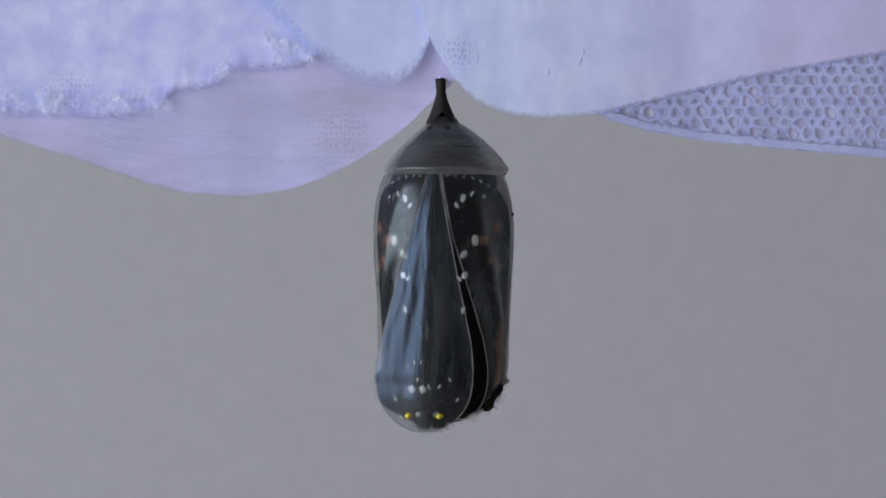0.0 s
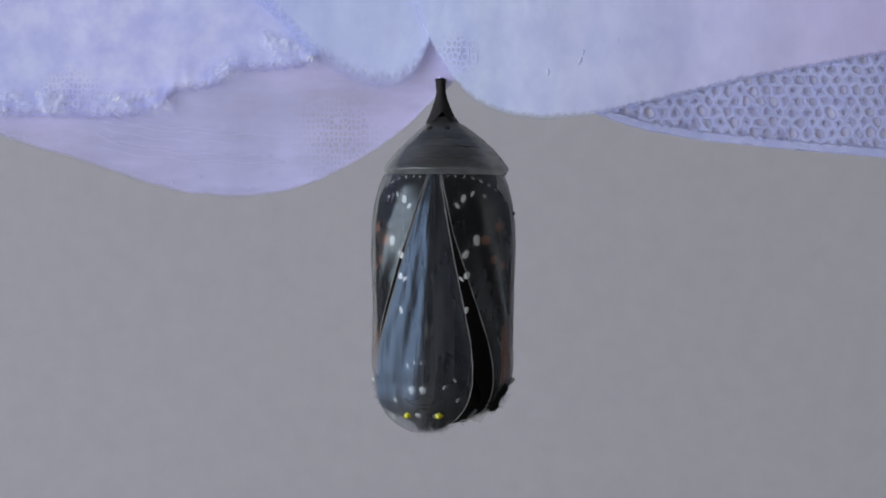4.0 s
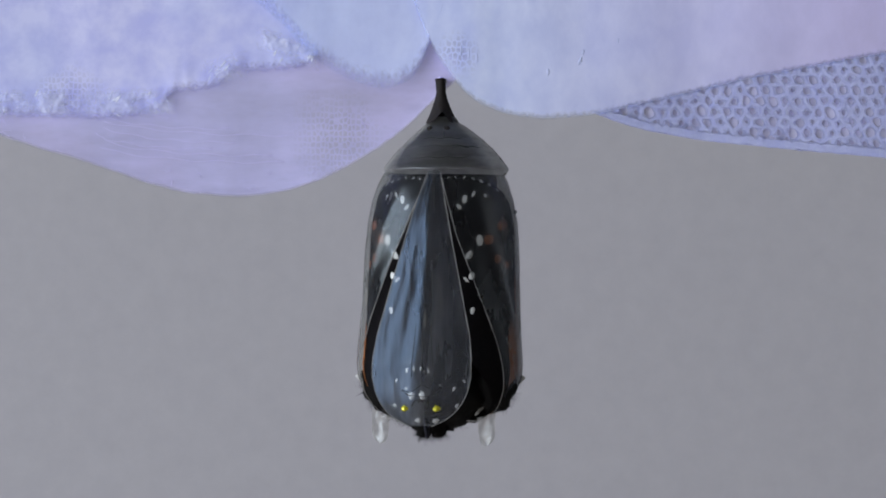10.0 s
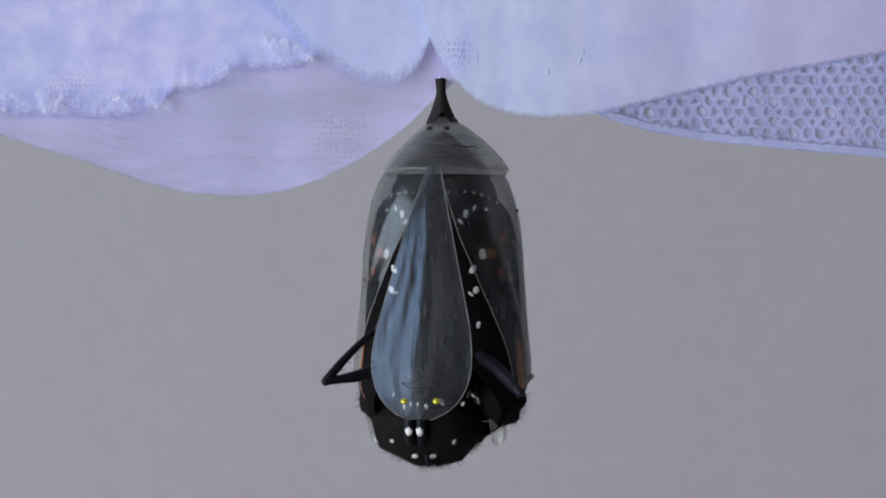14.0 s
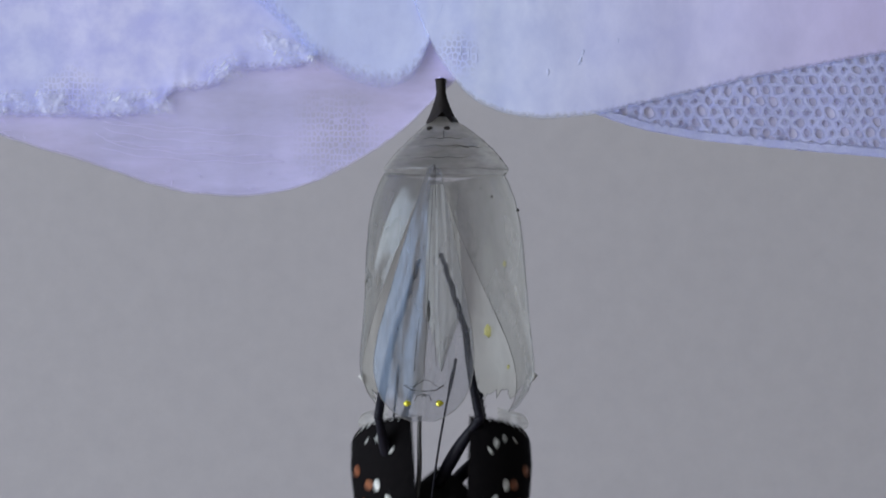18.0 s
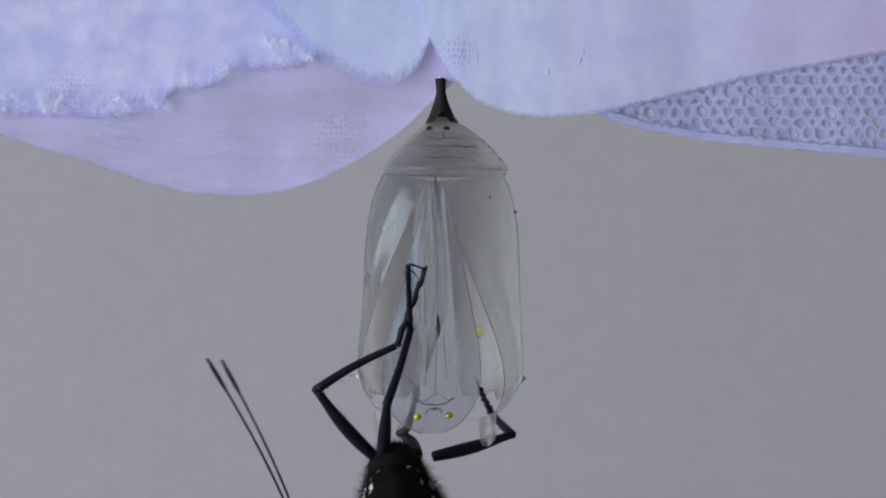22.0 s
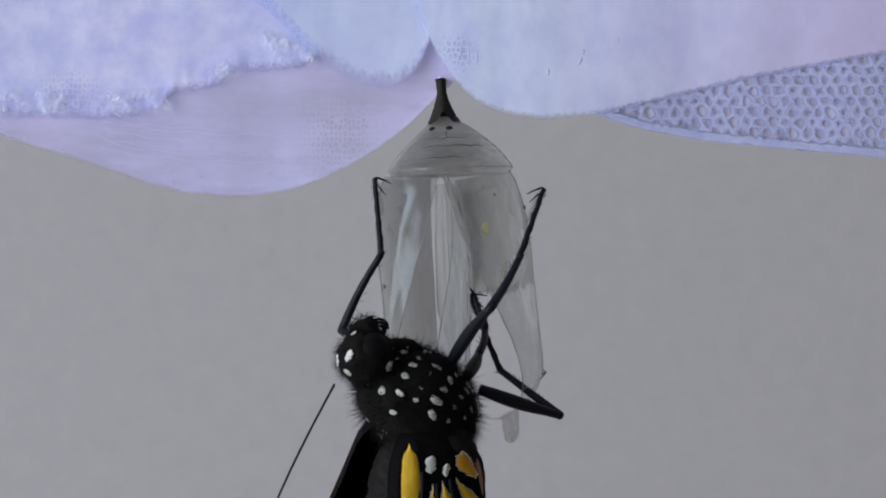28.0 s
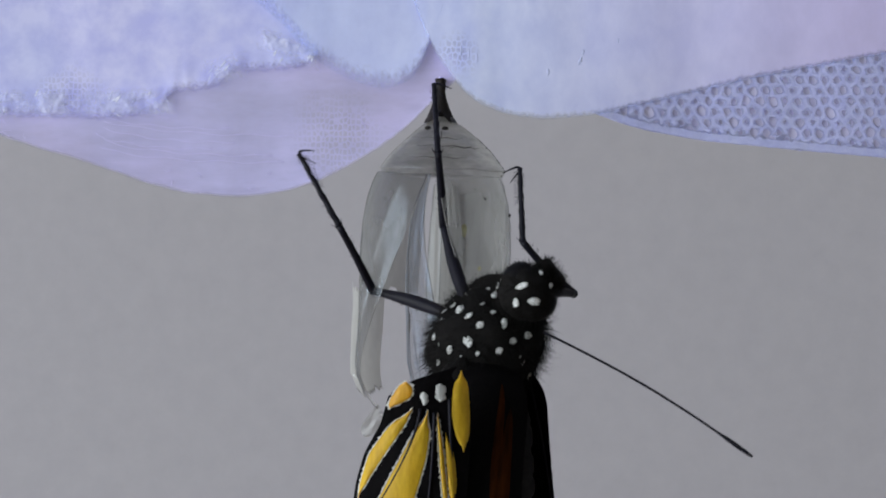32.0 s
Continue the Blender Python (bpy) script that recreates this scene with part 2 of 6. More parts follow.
# ---- room ----
def box(bm, lo, hi):
    v = [bm.verts.new((x, y, z)) for x in (lo[0], hi[0]) for y in (lo[1], hi[1]) for z in (lo[2], hi[2])]
    for f in ((0, 1, 3, 2), (4, 6, 7, 5), (0, 4, 5, 1), (2, 3, 7, 6), (0, 2, 6, 4), (1, 5, 7, 3)):
        bm.faces.new([v[i] for i in f])


def slab(name, boxes, mat, label):
    bm = bmesh.new()
    for lo, hi in boxes:
        box(bm, lo, hi)
    ob = part(name, bm, mat)
    for p in ob.data.polygons:
        p.use_smooth = False
    return tagged(ob, label, "wall" if "wall" in name else name, "", "structure")


slab("wall_back", [((-1.5, 0.30, -1.0), (1.5, 0.40, 1.3))], PAINT, "plain matt grey painted wall")
slab("wall_right", [((1.5, -2.2, -1.0), (1.6, 0.40, 1.3))], PLASTER, "plain grey-beige plastered side wall")
slab("wall_front", [((-1.5, -2.3, -1.0), (1.5, -2.2, 1.3))], PLASTER, "plain grey-beige plastered wall behind the camera")
slab("wall_left", [((-1.6, -2.2, -1.0), (-1.5, -1.6, 1.3)), ((-1.6, -0.3, -1.0), (-1.5, 0.40, 1.3)),
                   ((-1.6, -1.6, -1.0), (-1.5, -0.3, -0.9)), ((-1.6, -1.6, 1.05), (-1.5, -0.3, 1.3))], PLASTER, "grey-beige plastered wall with a window opening")
slab("floor", [((-1.6, -2.3, -1.1), (1.6, 0.40, -1.0))], BOARDS, "plain brown boarded floor")
slab("ceiling", [((-1.6, -2.3, 1.3), (1.6, 0.40, 1.4))], PLASTER, "plain grey-beige ceiling")


def curtain_rod():
    bm = bmesh.new()
    tube(bm, [(-1500 + 50 * k, 0, 92) for k in range(61)], 5.0, 16)
    tagged(part("curtain_rod", bm, BOARDS), "thin brown wooden rod from which the gauze hangs", "rod")


curtain_rod()


# ---- gauze ----
def edge_map(bm, distance):
    """Writes each point's distance from the sheet's torn edge, in millimetres."""
    layer = bm.loops.layers.uv.new("edge")
    for f in bm.faces:
        for c in f.loops:
            c[layer].uv = (distance(c.vert.co / MM), 0.0)


def drape(name, edge, depth, mat, label, fold=0.8, seed=0.0, top=90.0, ragged=0.0, hem=0.10, streak=0.0, nu=170, nv=70, hem_mat=None, back=(0, 0, 0), lint=0, round_off=2.2, curl=0.35):
    """A hanging sheet with a curved lower edge (x, z), folds that grow downwards, and a rolled hem."""
    x0, x1 = edge[0][0], edge[-1][0]

    def fn(u, v):
        x = x0 + (x1 - x0) * u
        low = soft_table(edge, x, round_off)
        low += ragged * noise.noise((x * 1.3, seed, 0)) + ragged * 0.6 * noise.noise((x * 4.1, seed, 3))
        z = low + (top - low) * v ** 2
        d = depth + fold * (1 - 0.5 * v) * (noise.noise((x * 0.16 + seed, z * 0.05, seed)) + 0.15 * noise.noise((x * 0.5, z * 0.22, seed + 5)))
        d += streak * noise.noise((x * 1.7, z * 0.25, seed + 9))
        d -= curl * math.exp(-(v / 0.12) ** 2)
        d += back[2] * min(1.0, max(0.0, (x - back[0]) / (back[1] - back[0] + 1e-6)))
        return x, d, z
    bm = bmesh.new()
    sheet(bm, nu, nv, fn)
    edge_map(bm, lambda p: min(p.z - soft_table(edge, p.x, round_off), p.x - x0, x1 - p.x))
    ob = tagged(part(name, bm, mat), label, "gauze", "gauze drapes")
    if hem:
        hb = bmesh.new()
        tube(hb, [fn(i / 160, 0.0) for i in range(161)], lambda s: hem * (0.8 + 0.4 * abs(math.sin(40 * s + seed))), 6)
        part("hem", hb, hem_mat or HEM, ob)
    if lint:
        fb = bmesh.new()
        random.seed(int(seed))
        for _ in range(lint):
            p = Vector(fn(random.random(), 0.03 + abs(random.gauss(0, 0.07)))) + Vector((0, -0.12, 0))
            way = Vector((random.gauss(0, 1), random.uniform(-0.3, 0.1), random.gauss(0.1, 0.5))).normalized()
            bend = Vector((random.gauss(0, 0.3), 0, random.gauss(0, 0.3)))
            n = random.uniform(0.25, 0.8)
            tube(fb, [p, p + way * n * 0.5 + bend * 0.3, p + way * n + bend], lambda s: 0.020 - 0.012 * s, 3)
        tagged(part("lint", fb, HEM, ob), kind="stuff")
    return ob, fn


drape("gauze_drape", [(-48, 13.5), (-39, 9.8), (-31.5, 7.6), (-24, 5.0), (-17, 4.4), (-11, 5.8), (-4.5, 9.5), (-1.6, 12.2), (0.5, 14.6), (4, 17)],
               0.6, GAUZE_THIN, "thin violet gauze hanging in a sagging fold", 0.24, 2.0, hem=0, streak=0.010, lint=20)
drape("gauze_drape", [(-48, 11.6), (-39, 11.8), (-29, 11.5), (-25, 12.2), (-24.3, 13.8), (-20, 14.2), (-18.9, 15.6), (-13, 15.9), (-11.3, 16.6), (-9, 20)],
      0.46, GAUZE, "lavender gauze with a ragged, silk-flecked lower edge", 0.14, 7.0, ragged=0.35, hem=0, streak=0.006, lint=25, round_off=0.5)
drape("gauze_drape", [(-18, 23), (-14.5, 20.2), (-11.2, 16.6), (-8, 14.8), (-4.8, 14.0), (-2.0, 15.4), (-1.0, 18), (0, 23)],
      0.02, GAUZE_BLUE, "pale blue gauze lobe beside the chrysalis stalk", 0.14, 11.0, hem=0, round_off=1.0)
pale_sheet, pale_fn = drape("gauze_drape", [(-4.2, 27), (-2.4, 21.5), (-1.5, 18.4), (0.6, 15.3), (2.2, 13.3), (5, 12.0), (8.5, 11.4), (13.5, 11.8), (18, 12.8), (27, 15.0), (39, 17.2), (48, 18.3)],
      -0.3, GAUZE_SHEET, "pale blue gauze sheet with a smooth curved edge", 0.16, 19.0, hem=0, streak=0.004, back=(3, 24, 0.60), round_off=1.2, curl=0.04)


def worn_slits():
    """Small slits in the pale sheet; the shade in them is a darker solid lens."""
    for x, z, w, h, lean in ((9.3, 15.6, 0.13, 0.32, 0.0), (12.1, 16.6, 0.14, 0.42, 0.35), (12.4, 17.4, 0.10, 0.25, 0.2), (15.5, 18.4, 0.09, 0.2, 0.0), (1.6, 17.6, 0.09, 0.45, 0.0), (2.3, 17.3, 0.09, 0.5, 0.0), (3.0, 16.9, 0.08, 0.4, 0.0)):
        u = (x + 4.2) / 52.2
        v = min((k / 400 for k in range(401)), key=lambda q: abs(pale_fn(u, q)[2] - z))
        sb = bmesh.new()
        ball(sb, (0, 0, 0), (w, 0.012, h), 14, 8, 0.8)
        sb.transform(Matrix.Translation(Vector(pale_fn(u, v)) * MM) @ Matrix.Rotation(lean, 4, "Y"))
        part("worn_slit", sb, SLIT, pale_sheet, "dull flat lens coloured as the shade in a small slit")


worn_slits()


def loose_threads():
    for k in range(6):
        tb = bmesh.new()
        z0 = 7.4 + 0.6 * k
        x0 = -32 + 2.5 * random.random()
        n = random.uniform(9, 17)
        tube(tb, [(x0 + n * q / 24, 0.2, z0 + 1.6 - 2.2 * (q / 24) ** 0.7 + 0.9 * (q / 24) ** 2 + 0.1 * math.sin(q * 0.9 + k)) for q in range(25)], 0.016, 4)
        tagged(part("loose_thread", tb, HEM), "pale loose thread lying on the violet gauze", "thread", "loose threads")


loose_threads()


def crinkled_strip(x0, x1, z0, tall, lean, seed):
    """Shiny crumpled edging on the ragged gauze, with its glints laid on as white strands."""
    def fn(u, v):
        x = x0 + (x1 - x0) * u
        z = z0 + lean * u + 0.4 * noise.noise((x * 0.9, 0, seed)) + tall * v + 0.25 * noise.noise((x * 1.7, v * 3, seed + 1))
        y = -0.12 + 0.13 * noise.noise((x * 1.1, z * 1.1, seed + 5)) + 0.07 * noise.noise((x * 2.6, z * 2.6, seed + 8)) + 0.3 * v
        return x, y, z
    bm = bmesh.new()
    sheet(bm, int(9 * (x1 - x0)), 26, fn)
    edge_map(bm, lambda p: min(p.z - z0 - lean * (p.x - x0) / (x1 - x0), z0 + lean * (p.x - x0) / (x1 - x0) + tall - p.z, 0.7 * (x1 - p.x), 0.7 * (p.x - x0)))
    ob = tagged(part("crinkled_edging", bm, CRINKLE), "crumpled shiny bluish edging on the gauze", "edging", "crinkled edgings")
    random.seed(int(seed))
    # glints of the crumpled film, modelled as thin bright strands
    for _ in range(max(4, int((x1 - x0) / 1.6))):
        u, v = random.uniform(0.05, 0.95), random.uniform(0.15, 0.75)
        lift, run = random.uniform(-0.25, 0.30), random.uniform(0.2, 0.6) / (x1 - x0)
        cb = bmesh.new()
        tube(cb, [Vector(fn(u + run * q / 5, v + lift * q / 5)) + Vector((0, -0.03, 0)) for q in range(6)], lambda q: 0.008 + 0.03 * math.sin(math.pi * q), 5)
        part("crease", cb, SILK_GLINT, ob, "white strand drawn as a glint on the crumples")


crinkled_strip(-44, -23.5, 11.4, 2.7, 0.3, 1)
crinkled_strip(-21.5, -17.2, 14.0, 2.6, 1.2, 14)
crinkled_strip(-16.5, -10.8, 17.6, 2.4, -2.0, 27)


def net_drape():
    """Open net of uneven six-sided meshes with a solid hem."""
    edge = [(12.5, 12.4), (15.5, 11.2), (18, 10.5), (23, 9.6), (31, 8.8), (39, 8.1), (48, 7.0)]
    top = [(12.5, 12.9), (18, 13.9), (27, 16.4), (39, 18.8), (48, 20)]
    wide, tall = 1.15, 1.25
    random.seed(5)

    def corner(x, z):
        """One shared, pulled-about meeting point of the meshes."""
        k = Vector((round(x * 8), round(z * 8), 0))
        pull = noise.cell_vector(k + Vector((0.5, 0.5, 0.5)))
        return x + 0.52 * (pull.x - 0.5), z + 0.50 * (pull.y - 0.5)
    bm = bmesh.new()
    seen = {}

    def vert(x, z):
        key = (round(x, 3), round(z, 3))
        if key not in seen:
            seen[key] = bm.verts.new(Vector((x, pale_fn((x + 4.2) / 52.2, 0.05)[1] + 0.10 + 0.03 * noise.noise((x * 0.6, z * 0.6, 4)), z)) * MM)
        return seen[key]
    for j in range(16):
        for i in range(34):
            cx, cz = 12.0 + (i + 0.5 * (j % 2)) * wide, 5.6 + j * tall * 0.75
            low, high = lerp_table(edge, cx), lerp_table(top, cx)
            if cx < 12.9 or not low + 0.5 < cz < high + 1.6:
                continue
            ring = [corner(cx + dx * wide / 2, cz + dz * tall / 4) for dx, dz in ((0, -2), (1, -1), (1, 1), (0, 2), (-1, 1), (-1, -1))]
            outer = []
            for k in range(6):
                a, b = ring[k], ring[(k + 1) % 6]
                outer += [a, ((a[0] + b[0]) / 2, (a[1] + b[1]) / 2)]
            mx, mz = sum(p[0] for p in ring) / 6, sum(p[1] for p in ring) / 6
            room = min(1.0, max(0.0, (cz - low) / 1.4), max(0.0, (high + 1.0 - cz) / 2.2))
            hole = (0.26 + 0.34 * room) * random.uniform(0.5, 1.15)
            mean = sum(math.hypot(p[0] - mx, p[1] - mz) for p in outer) / 12
            inner = []
            for p in outer:
                q = math.hypot(p[0] - mx, p[1] - mz)
                f = hole * (0.35 * q + 0.65 * mean) / q
                inner.append((mx + (p[0] - mx) * f * 0.88 - 0.18 * (p[1] - mz) * f, mz + (p[1] - mz) * f * 1.04))
            for k in range(12):
                n = (k + 1) % 12
                bm.faces.new([vert(*outer[k]), vert(*outer[n]), vert(*inner[n]), vert(*inner[k])])
    bmesh.ops.solidify(bm, geom=bm.faces[:], thickness=0.07 * MM)
    ob = tagged(part("net_drape", bm, NET), "white open net with uneven six-sided meshes", "net")
    hb = bmesh.new()
    sheet(hb, 180, 6, lambda u, v: (12.5 + 35.5 * u, pale_fn((16.7 + 35.5 * u) / 52.2, 0.05)[1] + 0.03 + 0.02 * noise.noise((u * 60, v * 2, 3)), soft_table(edge, 12.5 + 35.5 * u) + 0.10 * noise.noise((u * 40, 0, 0)) + v * (0.80 + 0.25 * noise.noise((u * 90, 5, 0)))))
    bmesh.ops.solidify(hb, geom=hb.faces[:], thickness=0.08 * MM)
    part("hem", hb, NET, ob, "solid band along the net's lower edge")
    bb = bmesh.new()
    sheet(bb, 80, 6, lambda u, v: (12.5 + 35.5 * u, pale_fn((16.7 + 35.5 * u) / 52.2, 0.05)[1] + 0.40 + 0.04 * noise.noise((u * 9, v * 2, 1)), soft_table(edge, 12.5 + 35.5 * u) + (90 - soft_table(edge, 12.5 + 35.5 * u)) * v))
    part("lining", bb, LINING, ob, "thin violet gauze behind the net")


net_drape()


def silk_flecks():
    random.seed(9)
    spots = [(-19.6, 16.2), (-19.3, 15.7), (-15.0, 17.0), (-14.4, 16.4), (-12.0, 16.9), (-11.6, 16.6), (-29.2, 13.0), (-28.9, 12.9), (-26.0, 13.6), (-36, 13.4)]
    for x, z in spots:
        bm = bmesh.new()
        a = random.uniform(0.2, 1.2)
        n = random.randint(3, 5)
        pts = [(x + 0.35 * k * math.cos(a) * 0.6, -0.55 + random.uniform(-0.1, 0.1), z + 0.35 * k * math.sin(a) * 0.6 + random.uniform(-0.08, 0.08)) for k in range(n)]
        tube(bm, pts, lambda s: 0.025 + 0.05 * math.sin(math.pi * s), 5)
        tagged(part("silk_fleck", bm, SILK_GLINT), "shiny white silk fleck stuck on the gauze", "silk", "silk flecks")


silk_flecks()


def silk_pad():
    bm = bmesh.new()
    ball(bm, (-0.2, 0.62, 14.95), (0.36, 0.3, 0.3), 16, 10, 0.5)
    tagged(part("silk_pad", bm, HEM), "small pale silk pad joining stalk and gauze", "silk")


silk_pad()

# ---- chrysalis ----
# heights are millimetres below the top of the stalk
HALF = [(1.0, 0.0), (8.4, 5.2), (9.5, 5.6), (11, 5.95), (13, 6.15), (15.5, 6.1), (18, 5.95), (20.5, 5.8), (23, 5.7), (25.5, 5.65),
        (26.6, 5.45), (28, 4.7), (29.2, 3.6), (30.2, 1.9), (30.6, 0.4)]
CAP = [(0, 0.45), (0.8, 0.42), (2.0, 0.6), (3.2, 0.98), (3.9, 1.34), (4.4, 2.06), (5.4, 3.24), (6.2, 4.09), (7.0, 4.79), (7.9, 5.44), (8.1, 5.52), (8.6, 5.3)]
PLATE = [(8.2, 0.4), (10.5, 0.95), (13, 1.55), (15.5, 2.15), (18, 2.75), (20.5, 3.35), (23, 3.95), (25, 4.2), (26.5, 4.2), (27.8, 3.9), (28.8, 3.4), (29.5, 2.8), (30.1, 2.05), (30.45, 1.3), (30.6, 0.7)]


def turned(d):
    """The front seam runs a little askew round the body."""
    return 0.15 + 0.16 * min(1.0, max(0.0, (d - 9) / 20))


def half(d):
    return lerp_table(HALF, d)


def on_skin(angle, d, puff=0.0, table=HALF):
    r = lerp_table(table, d) + puff
    lean = 0.22 * min(1.0, max(0.0, (d - 3.4) / 2.0)) if table is CAP else 0.0
    return 0.25 + lean + r * math.sin(angle), -0.95 * r * math.cos(angle), -d


def plate_angle(d):
    return math.asin(min(0.98, soft_table(PLATE, d) / max(0.3, half(d))))


chrysalis = tagged(new("chrysalis"), "monarch-type chrysalis with thin clear skin splitting open, hanging from gauze", "chrysalis")
TOP = Matrix.Translation((-0.2 * MM, 0, 15.05 * MM))
chrysalis.matrix_world = TOP


def stalk():
    bm = bmesh.new()

    def fn(u, v):
        d = 3.95 * v
        a = 2 * math.pi * u
        r = lerp_table([(0, 0.50), (0.35, 0.46), (1.2, 0.42), (1.9, 0.58), (2.6, 0.84), (3.2, 1.08), (3.9, 1.46)], d) * (1 + 0.10 * noise.noise((math.cos(a) * 2, math.sin(a) * 2, d * 3)))
        return r * math.sin(a) + 0.1 * v, -r * math.cos(a), -d + (0.12 * noise.noise((u * 9, 0, 0)) if v < 0.1 else 0) + max(0.0, v - 0.6) * (2.4 * math.exp(-(math.sin(a / 2) / 0.17) ** 2) + 0.5 * noise.noise((u * 30, 1, 0)))
    rows = sheet(bm, 28, 16, fn, closed=True)
    bm.faces.new(rows[0])
    return part("stalk", bm, DARK, chrysalis, "black-brown ridged stalk")


stalk()


def edge_cord(name, fn, parent, r=0.05, n=50, mat=None):
    bm = bmesh.new()
    tube(bm, [fn(k / n) for k in range(n + 1)], lambda s: r * (0.7 + 0.5 * abs(noise.noise((s * 9, r * 100, 1)))), 5)
    return part(name, bm, mat or RIM, parent)


def cap_shell():
    bm = bmesh.new()

    def fn(u, v):
        d = 3.4 + 5.2 * v
        step = sum(0.07 * math.exp(-((d - g) / 0.10) ** 2) for g in (5.35, 6.05, 7.0))
        return on_skin(2 * math.pi * u, d, -step + 0.04 * noise.noise((u * 20, d, 0)), CAP)
    sheet(bm, 64, 52, fn, closed=True)
    cap = part("cap", bm, SKIN_CAP, chrysalis, "ringed tapering end of dull clear skin")
    lb = bmesh.new()
    sheet(lb, 40, 30, lambda u, v: on_skin(1.75 + 2.78 * u, 3.5 + 5.0 * v, -0.12, CAP))
    part("cap_lining", lb, SKIN_BACK, cap, "milky back skin")
    for d, a0, a1 in ((5.4, -0.75, 0.6), (6.1, -0.62, 0.75), (6.18, 0.1, 0.9), (7.15, -0.6, 0.45)):
        rb = bmesh.new()
        tube(rb, [on_skin(a0 + (a1 - a0) * k / 20, d + 0.05 * math.sin(k * 0.9), 0.02, CAP) for k in range(21)], lambda s: 0.026 * math.sin(math.pi * s) + 0.006, 5)
        part("ring_seam", rb, LINE, cap)
    lip = bmesh.new()
    tube(lip, [on_skin(2 * math.pi * k / 60, 8.1 + 0.05 * math.sin(k), 0.01, CAP) for k in range(61)], 0.032, 5)
    part("lip", lip, EDGE, cap)
    for sx in (-1, 1):
        # dark cord at the silhouette, put there to draw the cap's darker rim
        edge_cord("rim_shade", lambda q: on_skin(sx * 1.54, 4.0 + 4.0 * q, 0.02, CAP), cap, 0.045, 40, EDGE)
        eb = bmesh.new()
        ball(eb, on_skin(sx * 0.36 - 0.28, 4.5, 0.02, CAP), (0.29, 0.16, 0.2), 12, 8)
        part("dark_spot", eb, DARK, cap)
    mb = bmesh.new()
    tube(mb, [on_skin(-0.06, 4.75 + 0.15 * k, 0.03, CAP) for k in range(5)], 0.05, 5)
    part("mid_mark", mb, LINE, cap)
    random.seed(3)
    for k in range(9):
        nb = bmesh.new()
        d = 5.6 + 0.36 * k + random.uniform(-0.12, 0.12)
        ball(nb, on_skin(1.42 + random.uniform(-0.14, 0.05), d, 0.0, CAP), (0.06, 0.06, random.uniform(0.06, 0.16)), 8, 6)
        part("side_bump", nb, DARK, cap)
    return cap


cap_shell()


def wing_case(side, mat):
    """Front quarter of the skin, from the plate's edge round the side."""
    def fn(u, v):
        d = 8.5 + 20.9 * v
        a0 = plate_angle(d) + 0.02 - side * turned(d) + (0.15 if side < 0 else 0.22) * max(0.0, v - 0.25) / 0.75
        a1 = 2.0
        a = a0 + (a1 - a0) * u
        crease = 0.18 * abs(noise.noise((u * 3 + side, d * 0.22, 2))) + 0.03 * noise.noise((u * 10, d * 0.6, side))
        crease += 0.30 * math.exp(-((u - 0.22 - 0.12 * v) / 0.07) ** 2) * math.sin(math.pi * min(1.0, v * 1.1))
        x, y, z = on_skin(a, d, crease)
        return 0.25 + side * (x - 0.25), y, z
    bm = bmesh.new()
    sheet(bm, 40, 70, fn)
    ob = part("wing_case", bm, mat, chrysalis, "clear milky wing case")
    edge_cord("inner_edge", lambda s: fn(0, s), ob, 0.045, 50, EDGE)

    # no real seam: an added dark cord that shades the case's outline
    def seam(q):
        d = 8.6 + 19.4 * q
        x, y, z = on_skin(1.55, d, 0.03 + 0.05 * noise.noise((d * 0.8, side * 3, 4)))
        return 0.25 + side * (x - 0.25), y, z
    edge_cord("rim_shade", seam, ob, 0.055, 60, EDGE)
    edge_cord("lower_edge", lambda s: fn(s, 1), ob, 0.035)
    tb = bmesh.new()
    tube(tb, [fn(0.62, 0.855), [a + b for a, b in zip(fn(0.62, 0.865), (side * 0.12, 0, 0.0))], fn(0.62, 0.9)], lambda s: 0.04 + 0.24 * math.sin(math.pi * s), 10)
    part("side_knob", tb, RIM, ob)
    marks = ((0.35, 0.10, LINE, 0.09), (0.28, 0.06, LINE, 0.06), (0.76, 0.167, DARK, 0.13)) if side > 0 else ((0.5, 0.46, EDGE, 0.14),)
    for u, v, m, size in marks:
        kb = bmesh.new()
        ball(kb, fn(u, v), (size, 0.05, size * 1.3), 10, 8, 0.6)
        part("fleck", kb, m, ob)
    return ob, fn


